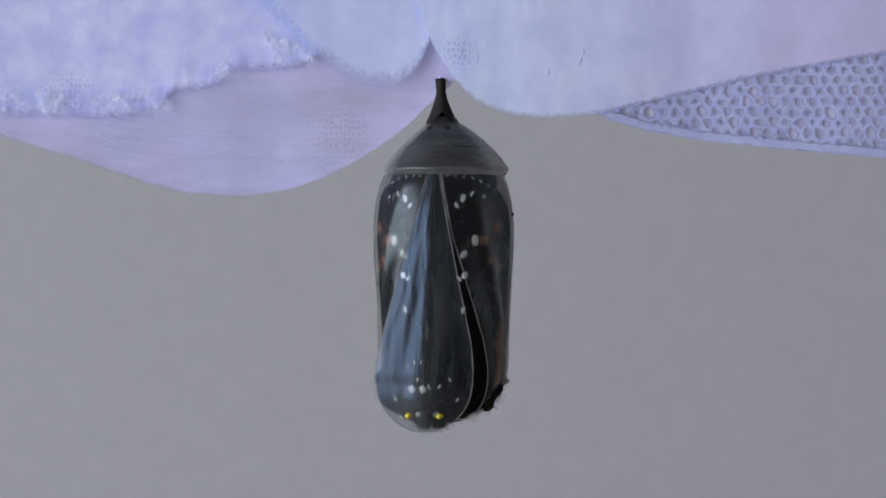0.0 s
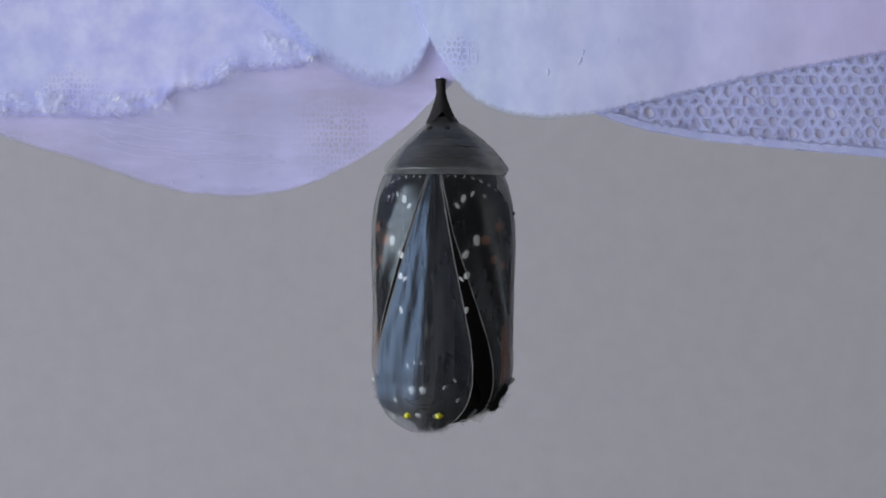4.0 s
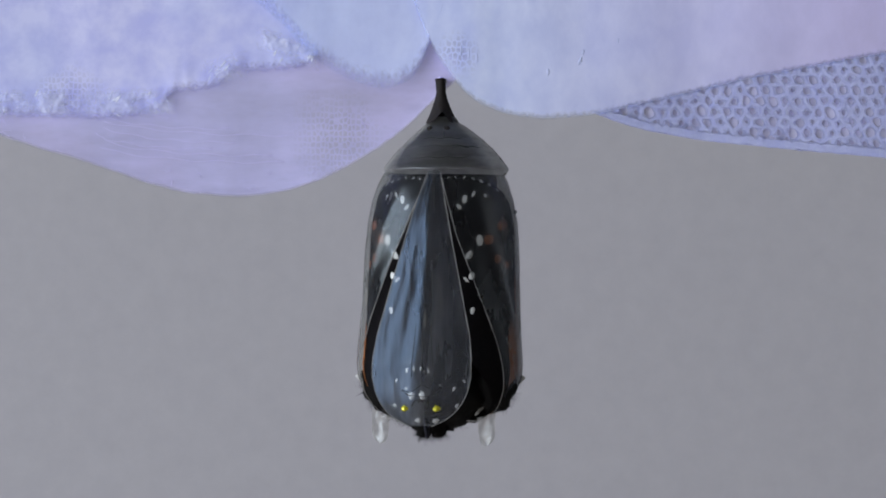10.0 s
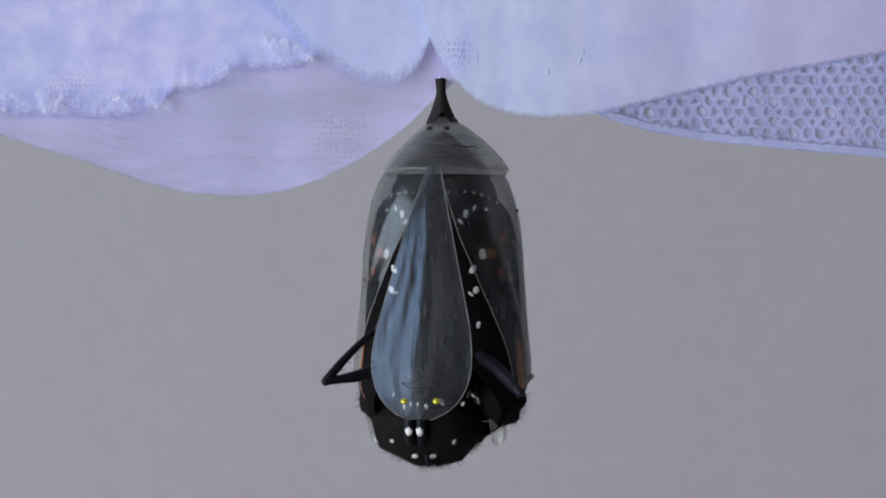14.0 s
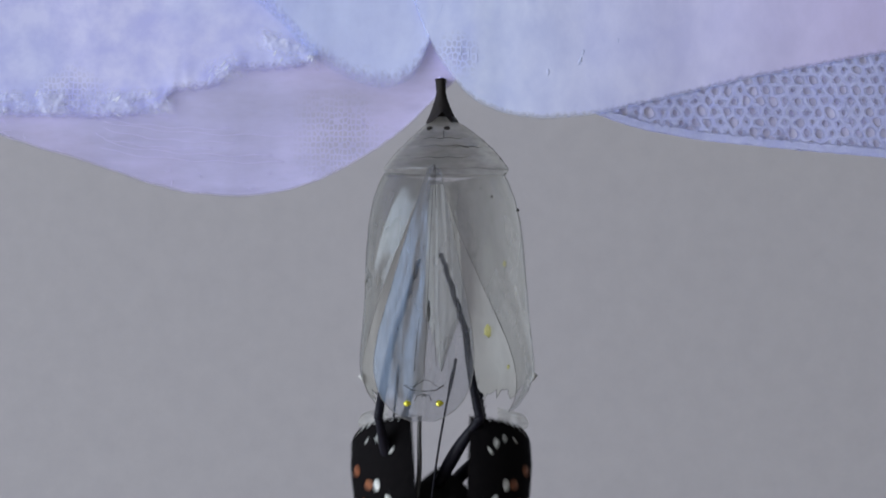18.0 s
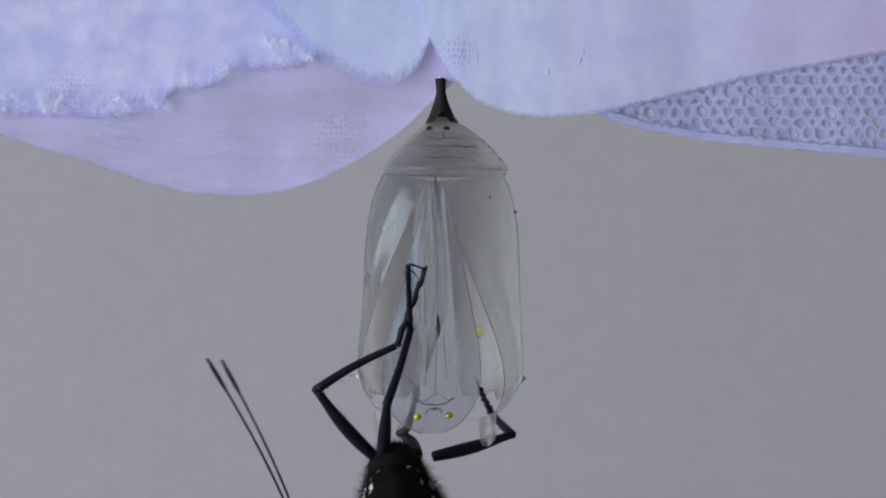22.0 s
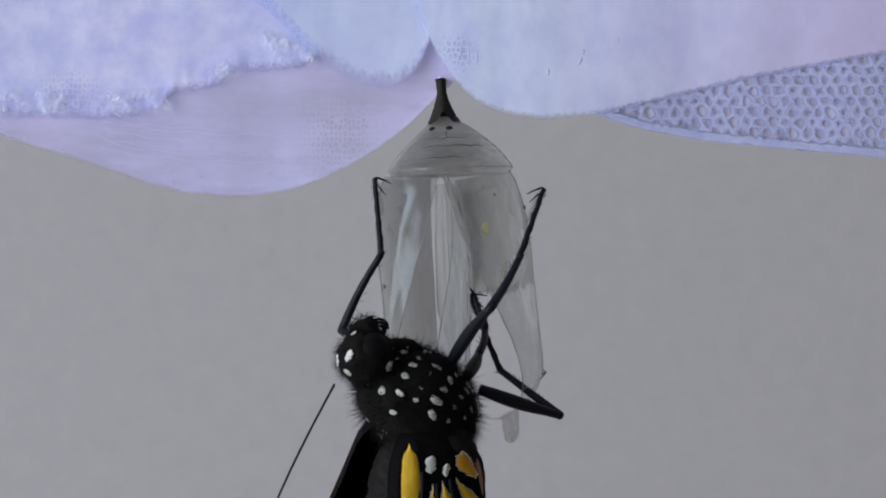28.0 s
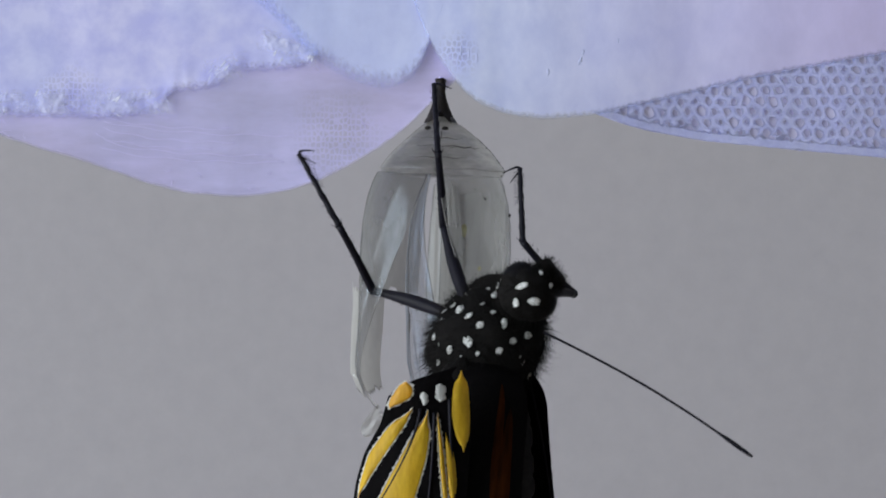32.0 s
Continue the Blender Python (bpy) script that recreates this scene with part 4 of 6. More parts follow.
def hindwing(side):
    """Fan of yellow cells between black veins; q runs down from the root, p forwards."""
    bend = 7.0

    def at(p, q, puff):
        rise = puff + 0.22 * noise.noise((p * 0.45, q * 0.3, 2)) + 0.06 * noise.noise((p * 1.6, q * 0.8, 5))
        return -side * 1.04 * (bend * math.sin(p / bend)), bend * (1 - math.cos(p / bend)) - rise, -1.04 * q

    def blade(near, far, q0, q1, puff, swell, grow=0.0, ragged=0.0, nu=14, nv=46, key=0.0, thick=0.12):
        bm = bmesh.new()

        def fn(u, v):
            q = q0 - grow + (q1 - q0 + 2 * grow) * v
            a = soft_table(near, q, 0.35) - grow + ragged * noise.noise((q * 4.5, key, 0))
            b = soft_table(far, q, 0.35) + grow + ragged * noise.noise((q * 4.5, key, 7))
            mid = (a + b) / 2
            half_way = max(0.02, (b - a) / 2) * min(1.0, 6 * v + 0.15, 6 * (1 - v) + 0.15)
            return at(mid + half_way * (2 * u - 1), q, puff + swell * 4 * u * (1 - u))
        sheet(bm, nu, nv, fn)
        bmesh.ops.solidify(bm, geom=bm.faces[:], thickness=-thick * MM)
        return bm
    near = [(-1.9, 1.3), (-1.2, -2.6), (0, -3.3), (2.5, -4.1), (4.8, -5.7), (7.2, -6.7), (8.5, -7.0), (10.5, -6.9), (12, -5.6), (13, -3.5)]
    far = [(-1.9, 2.9), (3, 3.2), (8.5, 2.6), (12, 1.6), (13, 0.2)]
    ob = part("hindwing", blade(near, far, -1.9, 13, 0.0, 0.0, nu=44, nv=60), WING, butterfly, "crumpled yellow hindwing with black white-edged veins")
    cells = (([(-0.8, -2.3), (0, -2.9), (0.6, -3.3), (1.2, -3.5)], [(-0.8, -1.7), (0, -1.4), (0.6, -1.8), (1.2, -3.3)], True),
             ([(1.2, -1.5), (2.5, -3.3), (4.8, -5.2), (7.2, -6.2), (8.2, -6.5)], [(1.2, -1.3), (2.5, -2.1), (4.8, -3.8), (7.2, -5.6), (8.2, -6.4)], True),
             ([(1.4, -0.4), (3, -1.4), (5, -2.5), (8.5, -4.5), (10.5, -5), (12, -4.2)], [(1.4, -0.2), (3, -0.2), (5, -0.5), (8.5, -1.5), (10.5, -2), (12, -3.4)], True),
             ([(1.6, 0.36), (5, 0.55), (9, 0.9)], [(1.6, 0.45), (5, 0.9), (9, 1.25)], True),
             ([(3.0, 0.95), (5, 1.05), (7, 1.2), (8.6, 1.5)], [(3.0, 1.05), (5, 1.75), (7, 1.9), (8.6, 1.6)], False),
             ([(-1.6, 2.1), (-0.5, 1.6), (1.5, 1.4), (3.2, 1.75), (4.5, 2.3)], [(-1.6, 2.4), (-0.5, 2.8), (1.5, 2.95), (3.2, 2.9), (4.5, 2.6)], False))
    for k, (a, b, edged) in enumerate(cells):
        q0, q1 = a[0][0], a[-1][0]
        cell = part("yellow_cell", blade(a, b, q0, q1, 0.10, 0.16, ragged=0.05, key=k), YELLOW if k else ORANGE, ob)
        if edged:
            part("pale_edge", blade(a, b, q0, q1, 0.05, 0.02, 0.13, 0.22, 10, 90, k + 20.0), WHITE, cell)
    for p, q, w, t in ((-0.6, 0.45, 0.30, 0.5), (0.62, 0.0, 0.42, 0.68)):
        part("white_spot", blade([(q - t, p - w), (q + t, p - w * 0.8)], [(q - t, p + w * 0.8), (q + t, p + w)], q - t, q + t, 0.10, 0.12, 0.0, 0.16, 10, 14, p), WHITE, ob)
    for x0, x1, q0, q1 in ((0.15, -0.6, 1.5, 11.0), (1.3, 1.9, 0.5, 10.5), (-0.9, -5.0, 1.2, 9.5)):
        vb = bmesh.new()
        tube(vb, [at(x0 + (x1 - x0) * (t / 20) ** 1.5, q0 + (q1 - q0) * t / 20, 0.12) for t in range(21)], lambda s: 0.14 - 0.07 * s, 6)
        part("vein", vb, LEG, ob)
    return ob


wings = {s: wing(s) for s in (-1, 1)}
hinds = {s: hindwing(s) for s in (-1, 1)}


LENGTHS = {"femur": 8.0, "tibia": 7.6, "tarsus": 7.0}


def leg_part(kind):
    """A leg section along +z with its joint, bristles and, at the foot, claws."""
    n = LENGTHS[kind]
    bm = bmesh.new()
    if kind == "femur":
        tube(bm, [(0.0, 0.25 * math.sin(math.pi * k / 14), n * k / 14) for k in range(15)], lambda s: 0.46 + 0.16 * math.sin(math.pi * min(1, s * 1.2)) - 0.10 * s, 10)
        ball(bm, (0, 0, n), (0.40, 0.40, 0.40), 12, 8)
    elif kind == "tibia":
        tube(bm, [(0.0, -0.22 * math.sin(math.pi * k / 14), n * k / 14) for k in range(15)], lambda s: 0.40 - 0.12 * s + 0.10 * max(0, s - 0.8), 10)
        for k in (-1, 1):
            tube(bm, [(0.2 * k, 0, n - 0.2), (0.5 * k, 0.1, n + 0.45)], lambda s: 0.07 - 0.05 * s, 5)
    else:
        tube(bm, [(0.0, 0.06 * math.sin(k * 1.2), n * k / 20) for k in range(21)], lambda s: 0.27 - 0.08 * s + 0.05 * (math.cos(s * 31) > 0.7), 8)
    random.seed(len(kind))
    for k in range(26):
        z = n * (0.1 + 0.85 * random.random())
        a = random.uniform(0, 6.283)
        r = 0.28 if kind != "tarsus" else 0.16
        tube(bm, [(r * math.cos(a), r * math.sin(a), z), ((r + 0.28) * math.cos(a), (r + 0.28) * math.sin(a), z + 0.3)], lambda s: 0.03 - 0.02 * s, 4)
    ob = part(kind, bm, LEG, butterfly, "slender black leg section")
    if kind == "tarsus":
        cb = bmesh.new()
        tube(cb, [(0, 0, n), (0.3, 0, n + 0.1), (0.9, 0, n - 0.15), (1.5, 0, n - 0.5)], lambda s: 0.15 - 0.11 * s, 6)
        tube(cb, [(0, 0, n - 0.3), (0.5, 0.1, n - 0.9), (0.9, 0.1, n - 1.5)], lambda s: 0.10 - 0.07 * s, 5)
        part("claw", cb, LEG, ob)
        hb = bmesh.new()
        for k in range(16):
            z = n - 3.2 + 0.2 * k
            tube(hb, [(0.15, 0, z), (0.40, 0.03, z - 0.16), (0.62, 0.05, z - 0.42)], lambda q: 0.03 - 0.02 * q, 4)
        part("comb", hb, LEG, ob, "row of fine black bristles")
    return ob


LEGS = {name: [leg_part(k) for k in ("femur", "tibia", "tarsus")] for name in ("near_left", "near_right", "far_left", "far_right")}


def antenna():
    bm = bmesh.new()
    n = 20.0
    tube(bm, [(0.0, 0.5 * math.sin(math.pi * k / 30), n * k / 30) for k in range(31)], lambda s: 0.10 + (0.09 * math.sin(math.pi * min(1, (s - 0.86) / 0.14 * 0.75 + 0.2)) if s > 0.86 else 0), 8)
    return part("antenna", bm, LEG, butterfly, "thin black clubbed antenna")


ANTENNAE = {"left": antenna(), "right": antenna()}


def tongue():
    bm = bmesh.new()
    tube(bm, [(0.0, 0.12 * math.sin(k * 0.4), 12.0 * k / 20) for k in range(21)], lambda s: 0.26 - 0.08 * s, 8)
    return part("tongue", bm, TONGUE, butterfly, "thin grey-brown stretched tongue")


ANTENNAE["tongue"] = tongue()


# ---- what moves ----
STANCES = {name: [] for name in LEGS}
FEELERS = {name: [] for name in ANTENNAE}


def stance(leg, t, hip, knee, ankle, tip, claw=1):
    """Where the leg's joints are at t, in millimetres."""
    STANCES[leg].append((t, [Vector(p) * MM for p in (hip, knee, ankle, tip)], claw))


def feeler(name, t, root, tip):
    FEELERS[name].append((t, [Vector(p) * MM for p in (root, tip)], 1))


def between(rows, t):
    if t <= rows[0][0]:
        return rows[0][1]
    for a, b in zip(rows, rows[1:]):
        if t <= b[0]:
            k = (t - a[0]) / (b[0] - a[0])
            k = k * k * (3 - 2 * k)
            return [p.lerp(q, k) for p, q in zip(a[1], b[1])]
    return rows[-1][1]


def number(rows, t):
    if t <= rows[0][0]:
        return rows[0][1:]
    for a, b in zip(rows, rows[1:]):
        if t <= b[0]:
            k = (t - a[0]) / (b[0] - a[0])
            k = k * k * (3 - 2 * k)
            return [p + (q - p) * k for p, q in zip(a[1:], b[1:])]
    return rows[-1][1:]


def aim(p, q, twist=0.0):
    way = (q - p)
    if way.length < 1e-7:
        way = Vector((0, 0, 1))
    return Matrix.Translation(p) @ way.to_track_quat("Z", "Y").to_matrix().to_4x4() @ Matrix.Rotation(twist, 4, "Z")


def hinge(point, *turns):
    """A turn about a point of the thing: (axis, degrees) in order."""
    p = Vector(point) * MM
    m = Matrix.Identity(4)
    for axis, deg in turns:
        m = m @ Matrix.Rotation(radians(deg), 4, axis)
    return Matrix.Translation(p) @ m @ Matrix.Translation(-p)


stance("near_left", 0, (-1.94, -1.00, -12.38), (-1.68, -1.65, -4.41), (-1.94, -0.50, -11.91), (-1.69, -0.82, -4.93))
stance("near_left", 11.5, (-1.94, -1.00, -12.38), (-1.93, -1.68, -4.41), (-2.44, -0.58, -11.91), (-1.94, -0.75, -4.93))
stance("near_left", 12.0, (-2.44, -1.00, -10.39), (-6.88, -7.45, -12.00), (-4.60, -3.65, -5.82), (-1.69, -1.20, 0.05))
stance("near_left", 12.5, (-2.64, -4.00, -10.69), (-8.12, -9.55, -12.46), (-5.46, -4.20, -7.75), (-2.17, -2.15, -1.93))
stance("near_left", 13.0, (-3.11, -5.00, -9.41), (-9.25, -9.55, -11.75), (-5.96, -3.85, -7.97), (-2.62, -4.87, -1.89))
stance("near_left", 14.0, (-3.35, -5.00, -9.66), (-9.77, -9.57, -11.04), (-5.79, -4.50, -7.01), (-2.15, -4.12, -0.93))
stance("near_left", 14.5, (-3.35, -5.00, -9.66), (-9.51, -10.00, -10.68), (-5.64, -4.78, -6.75), (-2.16, -3.02, -0.93))
stance("near_left", 16.5, (-2.38, -5.00, -13.15), (-8.17, -10.43, -12.06), (-5.44, -4.79, -7.73), (-2.42, -2.32, -1.92))
stance("near_left", 17.5, (-2.62, -5.00, -14.75), (-8.09, -10.15, -11.99), (-5.55, -4.37, -7.75), (-2.14, -4.50, -1.41))
stance("near_left", 18.0, (-4.08, -2.80, -20.33), (-5.46, -7.70, -14.17), (-4.29, -3.95, -7.66), (-1.55, -3.60, 0.53))
stance("near_left", 18.5, (-1.41, -2.80, -20.92), (-5.78, -3.92, -14.31), (-4.11, -1.58, -7.28), (-1.41, -1.90, 0.44))
stance("near_left", 19.0, (-1.41, -2.80, -21.01), (-4.85, -6.27, -14.68), (-3.43, -5.60, -6.87), (-1.00, -5.31, -0.10))
stance("near_left", 19.5, (-1.65, -2.80, -21.01), (-4.94, -6.25, -14.59), (-3.44, -5.57, -6.87), (-1.00, -5.27, -0.19))
stance("near_left", 20.0, (-3.01, -2.80, -20.72), (-7.36, -4.33, -14.18), (-4.55, -3.18, -7.21), (-1.70, -2.83, -0.19))
stance("near_left", 20.5, (-3.11, -2.80, -20.72), (-7.65, -4.20, -14.29), (-4.59, -1.80, -7.76), (-1.41, -2.05, -0.68))
stance("near_left", 21.0, (-4.39, -6.00, -20.79), (-8.92, -6.85, -14.25), (-4.23, -4.77, -8.65), (-0.88, -4.50, -1.17))
stance("near_left", 21.5, (-5.02, -6.00, -19.25), (-9.83, -7.67, -13.08), (-4.58, -4.40, -8.67), (-0.88, -4.50, -1.65))
stance("near_left", 22.0, (-5.75, -7.00, -17.69), (-10.58, -9.35, -11.76), (-3.70, -8.70, -8.02), (-1.19, -8.35, -1.38))
stance("near_left", 22.3, (-4.03, -7.00, -16.25), (-8.11, -11.60, -11.13), (-4.49, -7.75, -5.68), (-2.15, -3.72, -0.44))
stance("near_left", 22.6, (-2.11, -7.00, -15.68), (-6.75, -10.62, -10.26), (-5.03, -5.65, -4.79), (-4.02, -7.22, 1.96))
stance("near_left", 23.0, (-1.88, -6.00, -15.63), (-7.72, -7.97, -10.53), (-6.52, -4.58, -3.84), (-6.25, -2.72, 2.90))
stance("near_left", 23.5, (-2.80, -6.00, -15.34), (-10.28, -8.12, -13.47), (-5.57, -5.37, -8.18), (-4.15, -7.90, -1.81))
stance("near_left", 23.8, (-2.37, -9.00, -9.42), (-7.87, -3.82, -6.79), (-5.32, -7.10, -0.43), (-6.13, -3.37, 5.44))
stance("near_left", 24.0, (-2.37, -9.00, -8.43), (-7.87, -3.70, -6.06), (-5.30, -7.50, 0.00), (-6.09, -4.32, 6.19))
stance("near_left", 25.0, (-1.18, -9.00, -8.62), (-7.44, -4.72, -6.03), (-5.50, -8.93, 0.00), (-6.18, -5.80, 6.23))
stance("near_left", 27.5, (-1.18, -9.00, -8.62), (-7.44, -4.72, -6.03), (-5.50, -8.93, 0.00), (-6.18, -5.80, 6.23))
stance("near_left", 28.0, (-4.45, -9.00, -8.48), (-8.82, -2.45, -7.10), (-5.33, -3.59, -0.44), (-6.00, -1.34, 6.15))
stance("near_left", 28.5, (-3.98, -9.00, -8.24), (-8.75, -2.80, -6.59), (-5.27, -5.57, -0.44), (-6.03, -3.37, 6.17))
stance("near_left", 29.0, (-2.32, -9.00, -7.58), (-8.40, -3.92, -6.45), (-5.18, -7.00, -0.29), (-5.99, -4.45, 6.18))
stance("near_left", 31.0, (-2.51, -9.00, -7.53), (-7.99, -3.27, -6.47), (-5.19, -6.67, -0.29), (-6.14, -4.20, 6.19))
stance("near_left", 31.25, (-0.19, -9.00, -7.06), (-3.13, -3.62, -1.91), (-3.04, -8.58, 3.85), (-3.11, -4.83, 9.76))
stance("near_left", 31.5, (1.52, -8.00, -5.29), (1.07, -4.22, 1.76), (-0.38, -7.80, 8.30), (-0.68, -3.93, 14.12))
stance("near_left", 32.0, (2.00, -8.00, -4.48), (0.05, -3.75, 2.00), (-0.43, -8.22, 8.14), (-0.78, -4.67, 14.15))
stance("near_right", 0, (0.80, -1.00, -12.38), (0.79, -1.68, -4.41), (1.05, -0.53, -11.91), (0.80, -0.85, -4.93))
stance("near_right", 11.5, (0.80, -1.00, -12.38), (1.04, -1.65, -4.41), (1.30, -0.50, -11.91), (0.80, -0.60, -4.93))
stance("near_right", 12.5, (1.79, -1.00, -10.39), (5.29, -8.05, -11.86), (2.26, -2.74, -7.33), (0.79, -2.44, -0.44))
stance("near_right", 13.0, (2.25, -4.00, -8.74), (6.03, -9.93, -12.57), (2.98, -4.12, -8.73), (0.78, -3.99, -1.42))
stance("near_right", 14.0, (2.49, -4.00, -8.74), (6.44, -10.18, -11.94), (2.97, -4.23, -8.73), (0.78, -4.00, -1.42))
stance("near_right", 14.5, (2.49, -4.00, -8.74), (6.44, -10.18, -11.94), (2.97, -4.23, -8.73), (0.78, -4.00, -1.42))
stance("near_right", 16.5, (1.75, -5.00, -13.35), (5.77, -11.82, -12.19), (3.18, -5.92, -8.16), (0.78, -3.87, -1.91))
stance("near_right", 17.0, (0.29, -5.00, -15.58), (5.75, -9.88, -12.34), (3.22, -3.97, -8.25), (0.77, -5.53, -1.89))
stance("near_right", 17.5, (-0.24, -5.00, -16.55), (5.05, -9.40, -12.47), (2.98, -3.80, -7.77), (0.53, -5.37, -1.40))
stance("near_right", 18.0, (-0.44, -2.80, -20.58), (3.13, -6.48, -14.42), (1.97, -4.60, -7.15), (-0.38, -4.30, 0.29))
stance("near_right", 18.5, (-0.82, -2.80, -20.33), (2.74, -6.92, -14.48), (1.48, -5.57, -7.11), (-0.48, -5.30, 0.29))
stance("near_right", 19.0, (-0.10, -2.80, -20.82), (3.51, -6.42, -14.67), (1.62, -5.75, -6.86), (-0.19, -5.49, -0.19))
stance("near_right", 19.5, (0.29, -2.80, -20.33), (3.68, -7.48, -14.81), (1.50, -3.60, -8.64), (-0.10, -2.63, -1.89))
stance("near_right", 20.0, (0.05, -1.00, -21.82), (2.40, -0.02, -13.55), (1.88, 7.40, -12.99), (2.49, 14.00, -10.77))
stance("near_right", 20.5, (-3.09, -6.00, -20.60), (-1.82, -11.45, -14.87), (-1.88, -6.52, -9.09), (-2.27, -12.52, -5.51))
stance("near_right", 21.0, (-2.80, -6.00, -20.45), (-1.72, -12.20, -15.50), (-0.19, -6.67, -10.52), (0.56, -12.37, -6.54))
stance("near_right", 21.5, (-3.57, -6.00, -20.21), (-3.37, -11.03, -13.98), (-2.36, -6.27, -8.14), (-1.83, -10.10, -2.30))
stance("near_right", 22.0, (-5.13, -7.00, -18.41), (-4.58, -12.53, -12.64), (-2.77, -7.87, -6.91), (-2.88, -12.12, -1.35))
stance("near_right", 22.3, (-2.11, -7.00, -17.21), (-0.65, -12.45, -11.54), (0.77, -6.40, -7.17), (0.28, -10.90, -1.82))
stance("near_right", 22.6, (0.05, -7.00, -15.68), (4.51, -10.12, -9.83), (3.66, -6.28, -3.32), (1.69, -10.48, 1.92))
stance("near_right", 23.0, (0.05, -6.00, -15.63), (4.93, -8.72, -9.91), (4.42, -4.93, -3.35), (2.36, -6.40, 3.18))
stance("near_right", 23.5, (-1.40, -6.00, -14.76), (-0.42, -13.00, -11.04), (0.77, -6.08, -8.15), (1.53, -12.73, -6.11))
stance("near_right", 23.8, (0.99, -9.00, -10.37), (6.40, -3.97, -7.28), (6.62, -9.28, -1.84), (7.99, -6.38, 4.38))
stance("near_right", 24.0, (0.99, -9.00, -9.80), (6.72, -4.38, -6.67), (6.52, -9.42, -0.99), (8.32, -6.57, 5.14))
stance("near_right", 25.0, (1.18, -9.00, -9.80), (7.48, -4.90, -7.04), (6.41, -9.63, -1.18), (8.29, -7.00, 5.03))
stance("near_right", 27.5, (1.18, -9.00, -9.80), (7.48, -4.90, -7.04), (6.41, -9.63, -1.18), (8.29, -7.00, 5.03))
stance("near_right", 28.0, (0.66, -9.00, -9.52), (3.84, -14.57, -4.75), (6.45, -8.73, -0.66), (8.61, -5.45, 5.13))
stance("near_right", 28.5, (0.76, -9.00, -9.52), (4.85, -14.35, -5.22), (6.46, -8.46, -0.71), (8.58, -5.15, 5.09))
stance("near_right", 29.0, (1.04, -9.00, -9.52), (5.82, -14.10, -5.64), (6.47, -8.30, -0.76), (8.59, -4.96, 5.00))
stance("near_right", 31.0, (1.04, -9.00, -9.52), (5.82, -14.10, -5.64), (6.47, -8.30, -0.76), (8.59, -4.96, 5.00))
stance("near_right", 31.25, (4.55, -9.00, -8.00), (9.15, -2.82, -5.85), (6.99, -7.10, 0.05), (7.61, -4.20, 6.39))
stance("near_right", 31.5, (7.39, -9.00, -5.16), (11.17, -1.95, -4.99), (7.08, -5.03, 0.63), (6.94, -2.58, 7.19))
stance("near_right", 32.0, (6.91, -9.00, -3.98), (11.39, -2.38, -3.89), (6.78, -6.40, 0.63), (6.66, -3.52, 7.00))
stance("far_left", 0, (-1.70, 0.00, -12.45), (-1.45, 0.00, -4.45), (-1.71, 0.80, -12.01), (-1.46, 0.73, -4.97))
stance("far_left", 16.5, (-1.70, 0.00, -17.95), (-1.45, 0.05, -9.95), (-1.71, 0.70, -17.52), (-1.46, 0.85, -10.50))
stance("far_left", 18.0, (-3.24, 2.00, -21.70), (-4.57, -4.65, -17.46), (-3.50, 2.53, -15.17), (-2.64, -3.76, -12.17))
stance("far_left", 19.0, (-1.72, 2.00, -21.70), (-4.60, -3.45, -16.61), (-3.53, 3.95, -15.20), (-2.66, -2.36, -12.28))
stance("far_left", 20.0, (-1.47, 2.00, -20.69), (-4.64, -4.08, -16.54), (-3.16, 3.16, -14.72), (-2.65, -3.34, -12.21))
stance("far_left", 21.0, (-2.27, -2.00, -21.10), (-3.30, 5.30, -17.99), (-2.03, -1.77, -15.54), (-1.75, 4.85, -13.32))
stance("far_left", 22.0, (-2.21, -3.00, -17.88), (-3.91, 4.73, -16.75), (-2.91, -2.59, -14.97), (-2.25, 4.02, -12.74))
stance("far_left", 23.0, (-2.05, -4.00, -15.18), (-6.55, 2.60, -15.53), (-4.09, -4.47, -14.31), (-2.73, 2.17, -12.61))
stance("far_left", 23.5, (-0.68, -4.00, -15.57), (-2.25, 3.85, -15.29), (-1.18, -3.51, -13.66), (-0.71, 3.32, -12.18))
stance("far_left", 24.0, (1.64, -6.00, -11.05), (2.73, 1.70, -9.14), (2.96, -5.11, -5.77), (2.73, 1.66, -3.99))
stance("far_left", 27.5, (1.64, -6.00, -11.05), (2.73, 1.70, -9.14), (2.96, -5.11, -5.77), (2.73, 1.66, -3.99))
stance("far_left", 28.0, (1.98, -6.00, -10.95), (3.23, 1.73, -9.29), (3.58, -5.32, -6.49), (2.72, 1.15, -3.98))
stance("far_left", 31.0, (1.98, -6.00, -10.95), (3.23, 1.73, -9.29), (3.58, -5.32, -6.49), (2.72, 1.15, -3.98))
stance("far_left", 31.25, (-0.19, -6.00, -8.63), (-4.22, 0.88, -7.99), (-3.35, 7.88, -5.18), (-2.22, 1.76, -1.97))
stance("far_left", 31.5, (-0.67, -7.00, -6.90), (-7.81, -3.97, -4.93), (-6.31, 2.90, -2.09), (-4.44, 9.56, -1.00))
stance("far_left", 31.8, (-0.43, -7.00, -5.94), (-6.61, -2.25, -4.14), (-8.80, -7.40, 1.00), (-11.04, -2.50, 5.47))
stance("far_left", 32.0, (0.29, -7.00, -5.51), (-6.11, -2.58, -3.64), (-8.82, -6.92, 1.97), (-12.26, -7.22, 8.19))
stance("far_right", 0, (0.55, 0.00, -12.45), (0.55, 0.00, -4.45), (0.80, 0.78, -12.00), (0.55, 0.70, -4.97))
